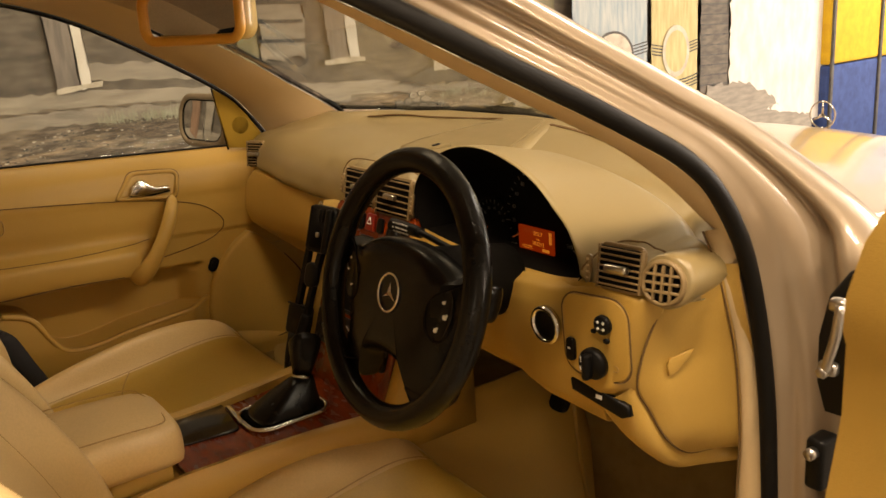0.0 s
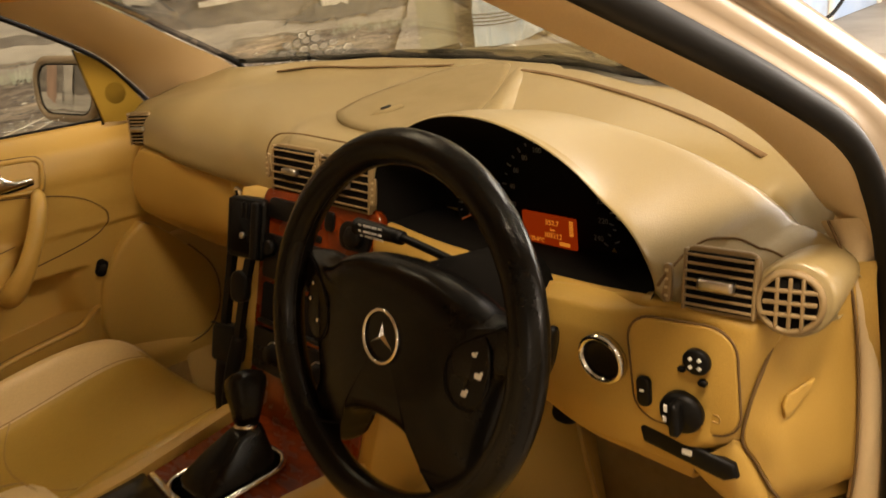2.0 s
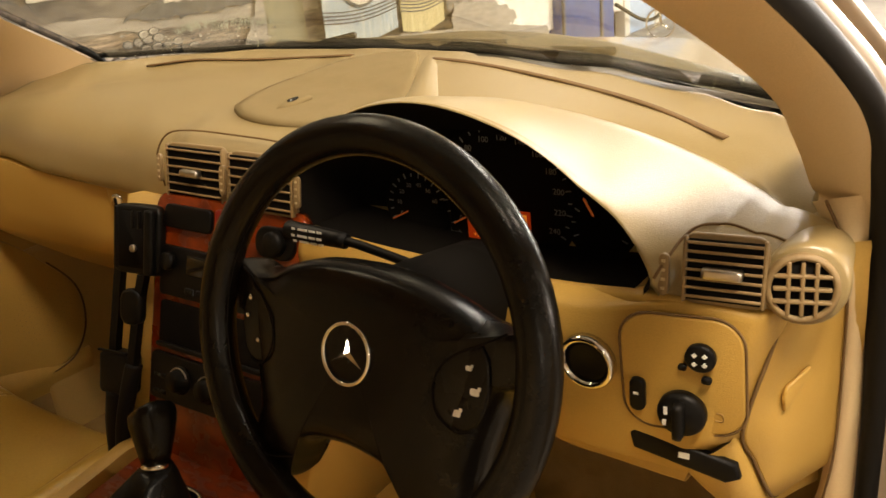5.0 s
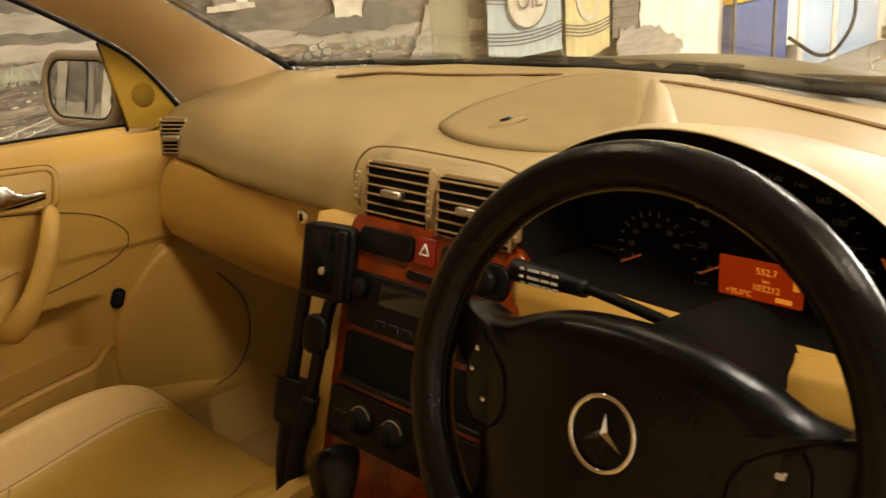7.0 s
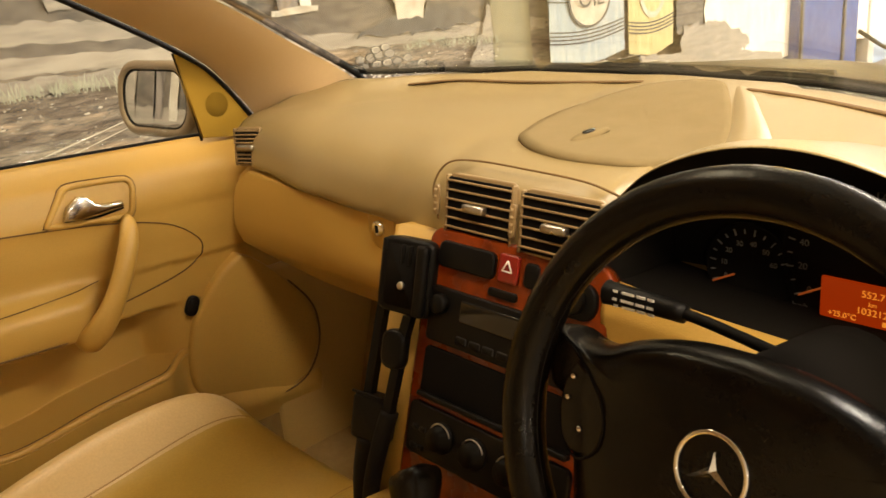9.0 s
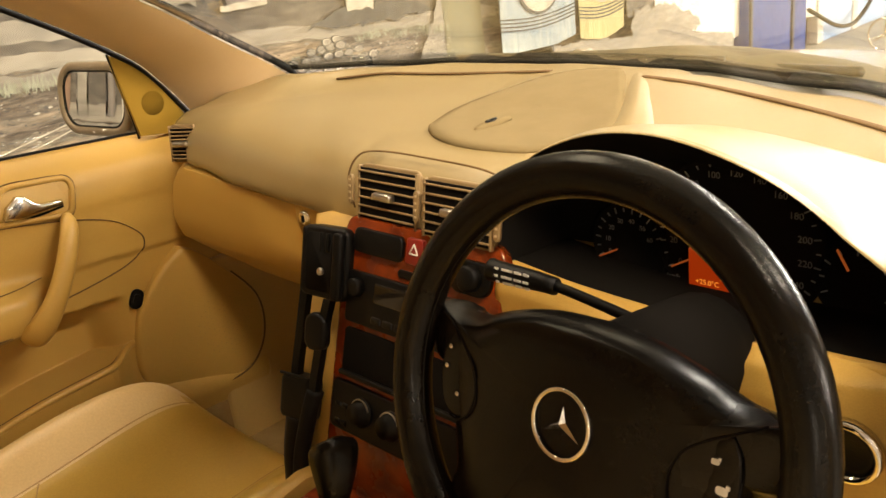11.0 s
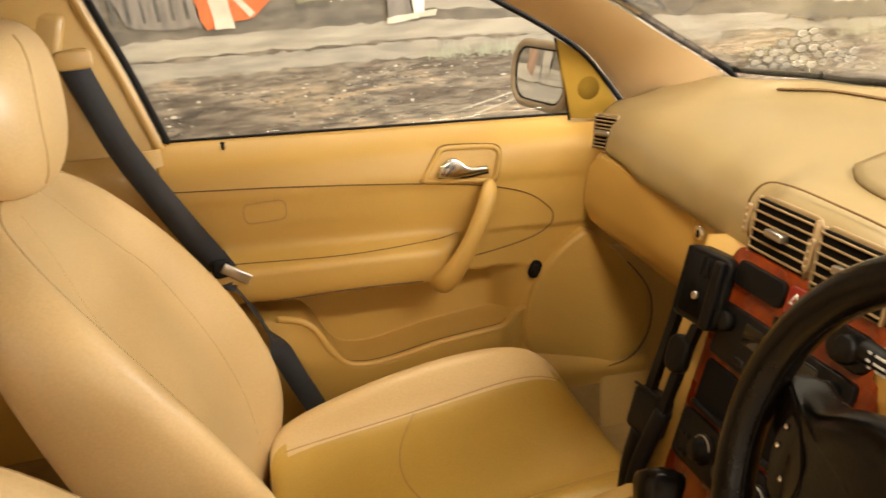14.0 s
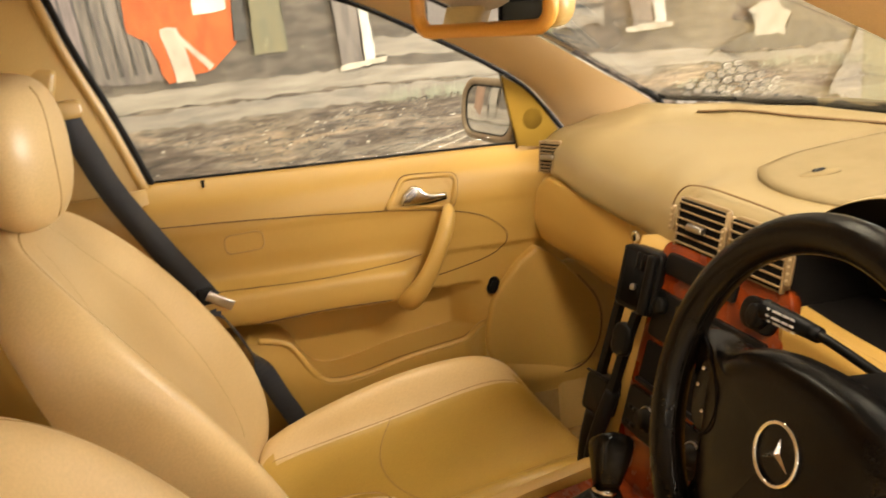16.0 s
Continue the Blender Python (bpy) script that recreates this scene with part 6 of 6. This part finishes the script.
# centre pillar on the passenger side, belt guide and rear quarter
bp = [(-.79, -.45, .945), (-.775, -.49, 1.08), (-.745, -.535, 1.215), (-.70, -.56, 1.32)]
bq = [(-.76, -.66, .93), (-.75, -.70, 1.08), (-.72, -.73, 1.215), (-.69, -.74, 1.32)]
part("centre_pillar", loft(strip(bp, bq, .02, 20), False, False), "trim", shell, "tan centre pillar trim")
part("centre_pillar_base", grid(lambda u, v: Vector((-.765 + .015 * math.sin(math.pi * u), -.45 - .22 * u, .36 + .60 * v)), 8, 12, .006), "trim", shell)
part("pillar_edge", tube(bp, .009, 8, 20), "trim", shell)
edge_seal([(p[0] - .012, p[1] + .016, p[2]) for p in bp], .006, "window_seal", "black window seal", 20)
part("rear_door_panel", grid(lambda u, v: Vector((-.76 + .03 * math.sin(math.pi * v), -.68 - .7 * u, .38 + .56 * v)), 10, 14, .006), "vinyl", shell, "tan rear door panel")
part("rear_armrest", box((.06, .4, .06), .02, Matrix.Translation((-.72, -1.0, .72))), "leather_mid_shade", shell)
part("rear_line", tube([(-.735, -.7, .84), (-.735, -1.35, .86)], .012, 8), "black", shell, "dark rear door strip")
part("rear_window_frame", tube([(-.77, -.72, .95), (-.745, -.76, 1.2), (-.72, -.9, 1.29), (-.71, -1.3, 1.28)], .012, 8, 20), "trim", shell)
part("rear_shelf", box((1.3, .4, .04), .01, Matrix.Translation((0, -1.62, .92))), "trim", shell)
part("rear_wall", box((1.5, .03, .6), 0, Matrix.Translation((0, -1.78, .65))), "trim", shell, smooth=False)

# rear pillars and rear window
for sx in (-1, 1):
    part("rear_pillar", loft([[Vector((sx * (x + dx), y + dy, z)) for dx, dy in ((-.03, -.1), (.03, -.1), (.05, .0), (.02, .12), (-.02, .1), (-.04, 0))] for x, y, z in ((.72, -1.6, .9), (.69, -1.6, 1.05), (.63, -1.6, 1.24))]), "trim", shell, "tan rear pillar trim")
# Unseen glass, darkened so that the rear-view mirror reflects something dark
part("rear_glass", grid(lambda u, v: Vector(((-.62 + 1.22 * u) * (1 - .1 * v), -1.8 + .14 * v - .04 * math.sin(math.pi * u), .93 + .33 * v)), 10, 6, .003), "tinted", shell, "unseen rear window darkened for the mirror's reflection")
part("window_seal", tube([(-.62, -1.8, .94), (-.56, -1.66, 1.255), (.54, -1.66, 1.255), (.6, -1.8, .94)], .012, 6), "rubber", shell, "black window seal")
# rear door and centre pillar on the driver's side
part("centre_pillar", loft(strip([mirrored(p) for p in bp], [mirrored(p) for p in bq], .02, 20), False, False), "trim", shell, "tan centre pillar trim")
part("centre_pillar_base", box((.06, .2, .62), .02, Matrix.Translation((.725, -.66, .66))), "trim", shell)
part("rear_door_panel", grid(lambda u, v: Vector((.72 - .03 * math.sin(math.pi * v), -.76 - .7 * u, .38 + .53 * v)), 10, 14, .03), "vinyl", shell, "tan rear door panel")

# ---- rear bench ----
bench = thing("rear_bench", "tan leather rear bench behind the front seats", "rear seat", at=(0, -1.05, .3))
part("cushion", box((1.3, .5, .2), .06, Matrix.Translation((0, 0, .10)), 4), "leather", bench)
part("backrest", box((1.3, .16, .6), .06, Matrix.Translation((0, -.34, .42)) @ pose(0, 0, 0, -18), 4), "leather", bench)

# ---- belt ----
belt = thing("seat_belt", "dark grey seat belt hanging by the centre pillar", "seat belt", at=(-.74, -.45, .9))
BO = Vector((-.74, -.45, .9))
path = spline([(-.745, -.552, 1.11), (-.74, -.53, 1.045), (-.735, -.498, .96), (-.725, -.436, .845), (-.715, -.39, .77), (-.702, -.362, .722), (-.688, -.336, .672), (-.676, -.312, .615), (-.668, -.288, .555), (-.664, -.265, .5), (-.662, -.252, .45)], 60)
rows = []
for k, p in enumerate(path):
    t = (path[min(k + 1, 59)] - path[max(k - 1, 0)]).normalized()
    twist = radians(76) * smoothstep(26, 30, k) * smoothstep(43, 38, k)
    face = Vector((1, .25, .12))
    flat = t.cross(face).normalized()
    thick = flat.cross(t).normalized()
    across = (flat * math.cos(twist) + thick * math.sin(twist)) * (.0215 - .003 * smoothstep(36, 44, k))
    rows.append([p - BO + across * u + (thick * math.cos(twist) - flat * math.sin(twist)) * h for u, h in ((-1, -.0008), (1, -.0008), (1, .0008), (-1, .0008))])
part("webbing", loft(rows), "belt", belt, "dark grey woven webbing")
part("guide", slab(rounded(.055, .03, .01), .02, facing(Vector((-.752, -.55, 1.115)) - BO, (1, .1, 0)), .004), "trim", belt, "tan belt guide")
part("guide_slide", box((.04, .075, .12), .012, Matrix.Translation(Vector((-.752, -.6, 1.135)) - BO) @ pose(0, 0, 0, -18)), "trim", belt)
part("stop", slab(rounded(.03, .03, .008), .014, facing(Vector((-.712, -.386, .762)) - BO, (1, .2, .1)), .003), "black", belt, "black stop button")
part("tongue", box((.005, .05, .018), .002, Matrix.Translation(Vector((-.698, -.362, .752)) - BO) @ pose(0, 0, 0, -35)), "steel", belt, "steel belt tongue")
part("anchor", box((.02, .05, .03), .006, Matrix.Translation(Vector((-.664, -.25, .435)) - BO)), "trim", belt)

# ---- windscreen, bonnet, wipers ----
ws = thing("windscreen", "clear curved windscreen above the dash", "windscreen", at=(0, .55, 1.0))


def ws_pt(u, v):
    x = -.64 + 1.26 * u
    base = table([(-.7, [.47]), (-.614, [.50]), (-.45, [.56]), (-.3, [.605]), (-.1, [.62]), (.08, [.605]), (.3, [.54]), (.5, [.45]), (.62, [.38])], x)[0]
    top = -.12 - SHEAR * x - .06 * (x / .6) ** 2
    return Vector((x * (1 - .11 * v), base + (top - base) * v - .0, 1.0 + .33 * v + .02 * math.sin(math.pi * v))) - Vector((0, .55, 1.0))


g = part("pane", grid(ws_pt, 24, 12, .004), "glass", ws, "clear glass pane")
g.visible_shadow = False
part("black_edge", tube([ws_pt(k / 30, 0) + Vector((0, .006, .001)) for k in range(31)], .0045, 8), "rubber", ws, "black lower edge")
bon = thing("bonnet", "champagne painted bonnet of the car", "bonnet", at=(0, 1.1, .9))


def bon_pt(u, v):
    x = -.68 + 1.36 * u
    y0 = .70 - .12 * (x / .6) ** 2 - SHEAR * x
    y = y0 + (1.62 - .2 * (x / .68) ** 2 - y0) * v
    z = .955 - .035 * (x / .6) ** 2 - .02 * v - .10 * v * v
    return Vector((x, y, z)) - Vector((0, 1.1, .9))


part("skin", grid(bon_pt, 30, 24, .004), "paint", bon, "champagne painted skin")
part("nose", grid(lambda u, v: Vector(((-.68 + 1.36 * u) * (1 - .04 * v), 1.62 - .2 * (2 * u - 1) ** 2 + .1 * v, .835 - .035 * (2 * u - 1) ** 2 * 1.2 - .5 * v)) - Vector((0, 1.1, .9)), 20, 10, .004), "paint", bon)
for sx in (-1, 1):
    part("wing", grid(lambda u, v, sx=sx: Vector((sx * (.68 + .17 * v ** .7), .45 - SHEAR * sx * .7 + 1.1 * u, .905 - .06 * u - .08 * u * u - .22 * v * v)) - Vector((0, 1.1, .9)), 20, 10, .004), "paint", bon, "painted wing")
part("washer_nozzle", box((.035, .022, .014), .005, Matrix.Translation((-.37, -.1, .042))), "steel", bon, "small bright washer nozzle")
hs = thing("bonnet_star", "upright chrome star on the bonnet", "bonnet star", at=(0, 1.54, .84))
part("foot", lathe([(.02, 0), (.014, .006), (.008, .012)], Matrix.Translation((0, 0, 0))), "chrome", hs)
part("ring", tube([(.034 * math.cos(a), 0, .048 + .034 * math.sin(a)) for a in (2 * math.pi * k / 36 for k in range(36))], .0022, 8, ring=True), "chrome", hs)
for k in range(3):
    a = radians(90 + 120 * k)
    part("ray", tube([(0, 0, .048), (.034 * math.cos(a), 0, .048 + .034 * math.sin(a))], [.0045, .001], 4), "chrome", hs)
cowl = thing("wiper_cowl", "reflection-toned cowl with two wipers below the windscreen", "cowl", at=(0, .65, .98))
COWL = [(-.66, .48, .07, .975), (-.55, .525, .09, .982), (-.4, .58, .12, .991), (-.3, .61, .09, .996), (-.13, .624, .076, 1.003), (-.05, .622, .078, 1.008), (.02, .617, .083, 1.0125), (.1, .606, .094, 1.0125), (.155, .592, .108, 1.009), (.21, .575, .125, 1.003), (.27, .555, .135, .997), (.4, .5, .12, .988), (.52, .445, .11, .978), (.64, .385, .1, .965)]
ridge = [spline([(x, y, 0) for x, y, d, z in COWL], 60), spline([(x, d, z) for x, y, d, z in COWL], 60)]
# Ridge and its colour follow the olive band of a reflection
part("cowl_panel", loft([[Vector((p.x, p.y + dy, z)) - Vector((0, .65, .98)) for dy, z in ((0, .985), (.02, .986), (q.y * .5, q.z - .014), (q.y * .55, q.z - .011), (q.y * .85, q.z - .004), (q.y, q.z), (q.y + .012, q.z - .002), (q.y + .03, q.z - .03), (q.y + .04, .93))] for p, q in zip(*ridge)], False, False), "cowl", cowl, "cowl coloured olive for a reflection below the windscreen")
part("cowl_line", tube([Vector((p.x, p.y + q.y * .52, q.z - .0115)) - Vector((0, .65, .98)) for p, q in zip(*ridge)], .0022, 6), "black", cowl)
for a, b_ in (((-.45, .60, .994), (.12, .64, 1.006)), ((.05, .64, 1.004), (.58, .44, .99))):
    A, B = Vector(a) - Vector((0, .65, .98)), Vector(b_) - Vector((0, .65, .98))
    part("wiper_blade", tube([A, (A + B) / 2 + Vector((0, .02, .004)), B], .006, 6, 16), "rubber", cowl, "black wiper blade")
    part("wiper_arm", tube([A + Vector((.1, .05, -.02)), (A + B) / 2 + Vector((0, .03, .014))], [.012, .006], 6, 8), "black", cowl, "black wiper arm")

# ---- mirrors ----
im = thing("rear_view_mirror", "rear-view mirror in a tan frame under the roof", "mirror", at=(-.016, -.077, 1.236))
mm = facing((0, 0, 0), (.45, -1, .03))
part("back_shell", slab(rounded(.192, .072, .022, 5), .03, mm @ Matrix.Translation((0, 0, -.034)), .0), "trim", im, "tan mirror shell")
part("frame", tube([mm @ Vector((x, y, 0)) for x, y in rounded(.189, .068, .02, 6)], .0075, 8, ring=True), "frame_tan", im, "orange-tan mirror frame")
part("mirror_glass", slab(rounded(.185, .064, .018, 6), .002, mm @ Matrix.Translation((0, 0, -.003))), "mirror", im, "silvered glass", smooth=False)
part("stem", tube([(0, .02, .0), (0, .05, .05), (0, .06, .09)], [.014, .022], 10, 8), "trim", im)
dm = thing("door_mirror", "champagne door mirror outside the passenger window", "door mirror", at=(-.952, .285, .974))
mm = facing((0, 0, 0), (.17, -1, .15))
part("housing", loft([[mm @ Vector((.108 * s * x / .1, .062 * s * y / .07, z)) for x, y in rounded(.2, .14, .05, 6)] for s, z in ((1.0, .012), (1.06, 0), (1.06, -.02), (.95, -.06), (.7, -.09), (.3, -.1))]), "paint", dm, "champagne painted housing")
part("mirror_glass", slab(rounded(.188, .102, .042, 6), .002, mm @ Matrix.Translation((0, 0, .0125))), "mirror", dm, "silvered glass", smooth=False)
part("mirror_gasket", tube([mm @ Vector((x, y, .014)) for x, y in rounded(.19, .104, .042, 6)], .003, 8, ring=True), "rubber", dm, "black gasket round the glass")
part("mirror_rim", tube([mm @ Vector((x, y, .012)) for x, y in rounded(.208, .12, .048, 6)], .009, 10, ring=True), "paint", dm, "champagne painted rim")
part("arm", tube([(.04, .03, -.05), (.12, .03, -.05)], [.03, .025], 10, 6), "paint", dm)

# ---- open driver's door ----
dd = thing("driver_door", "open driver's door with tan lining, hinge and painted edge", "car door", at=(.872, .07, .3))
dd.rotation_euler = (0, 0, radians(-20))
part("shell", box((.95, .05, .62), .015, Matrix.Translation((.50, .055, .33))), "paint", dd, "painted door shell")
part("lining", loft([[Vector((.042 + .028 * smoothstep(.70, .81, z) * (1 - u) + .9 * u, y, z * (1 + .03 * smoothstep(0, .12, u) * smoothstep(.4, .7, z)))) for y, z in ((.03, .02), (-.03, .04), (-.045, .2), (-.02, .3), (-.05, .36), (-.05, .42), (-.015, .5), (.0, .6), (.0, .66), (-.004, .672), (-.003, .70), (.002, .745), (.012, .778), (.028, .796), (.045, .80))] for u in (0, .015, .04, .08, .14, .25, .5, .8, 1)], False, False), "vinyl", dd, "tan door lining")
part("edge_panel", box((.012, .07, .58), .004, Matrix.Translation((.052, .06, .33))), "paint", dd)
part("window_frame", tube([(.05, .05, .66), (.3, .04, .95), (.55, .03, 1.0), (.9, .03, .98), (.96, .04, .66)], .016, 8, 30), "rubber", dd, "black window frame")
hg = part("hinge", tube([(.843, .168, .945), (.842, .164, .915), (.836, .164, .89), (.832, .168, .878)], .0048, 10, 14), "steel", shell, "bare metal door hinge")
part("knuckle", box((.016, .012, .013), .004, Matrix.Translation((.838, .174, .943))), "steel", hg)
part("knuckle", box((.018, .012, .013), .004, Matrix.Translation((.83, .176, .877))), "steel", hg)
part("bolt", lathe([(.006, 0), (.006, .005), (.004, .007)], facing((.83, .168, .876), (0, -1, 0)), 6), "steel", hg)
# Black sheet stands in for the shaded hollow between pillar and door
part("gap_shade", loft([[Vector((x, y, z)) for x, y in ((x0, .25), (x0 + .008, .234), (.835, .236), (.86, .228), (.89, .24))] for x0, z in ((.875, .985), (.84, .972), (.805, .95), (.785, .92), (.777, .88), (.778, .83), (.788, .8))], False, False), "rubber", shell, "black sheet standing for shade in the door gap")
ck = part("door_check", box((.02, .03, .056), .005, Matrix.Translation((.815, .20, .764))), "black", shell, "black door check strap")
part("pin", lathe([(.006, 0), (.006, .01)], facing((.815, .185, .779), (0, -1, 0)), 10), "steel", ck)

# ---- pedals and mats ----
pd = thing("brake_pedal", "black rubber brake pedal under the dash", "pedal", at=(.212, .41, .545))
part("pad", slab(rounded(.04, .036, .014), .012, facing((0, 0, 0), (0, -1, .5)), .004), "rubber", pd)
part("arm", tube([(0, .01, 0), (0, .06, .1), (0, .05, .22)], .008, 8, 8), "steel", pd)
mt = thing("floor_mat", "tan carpet floor mat in the driver's footwell", "floor mat", at=(.36, .15, .31))
part("mat", slab(rounded(.42, .5, .06), .012, Matrix.Identity(4), .004), "mat", mt)
# Passenger mat keeps the darker carpet tone, for the shade in its footwell
mt2 = thing("floor_mat", "tan carpet floor mat in the passenger footwell", "floor mat", at=(-.42, .2, .31))
part("mat", slab(rounded(.42, .5, .06), .012, Matrix.Identity(4), .004), "carpet", mt2)
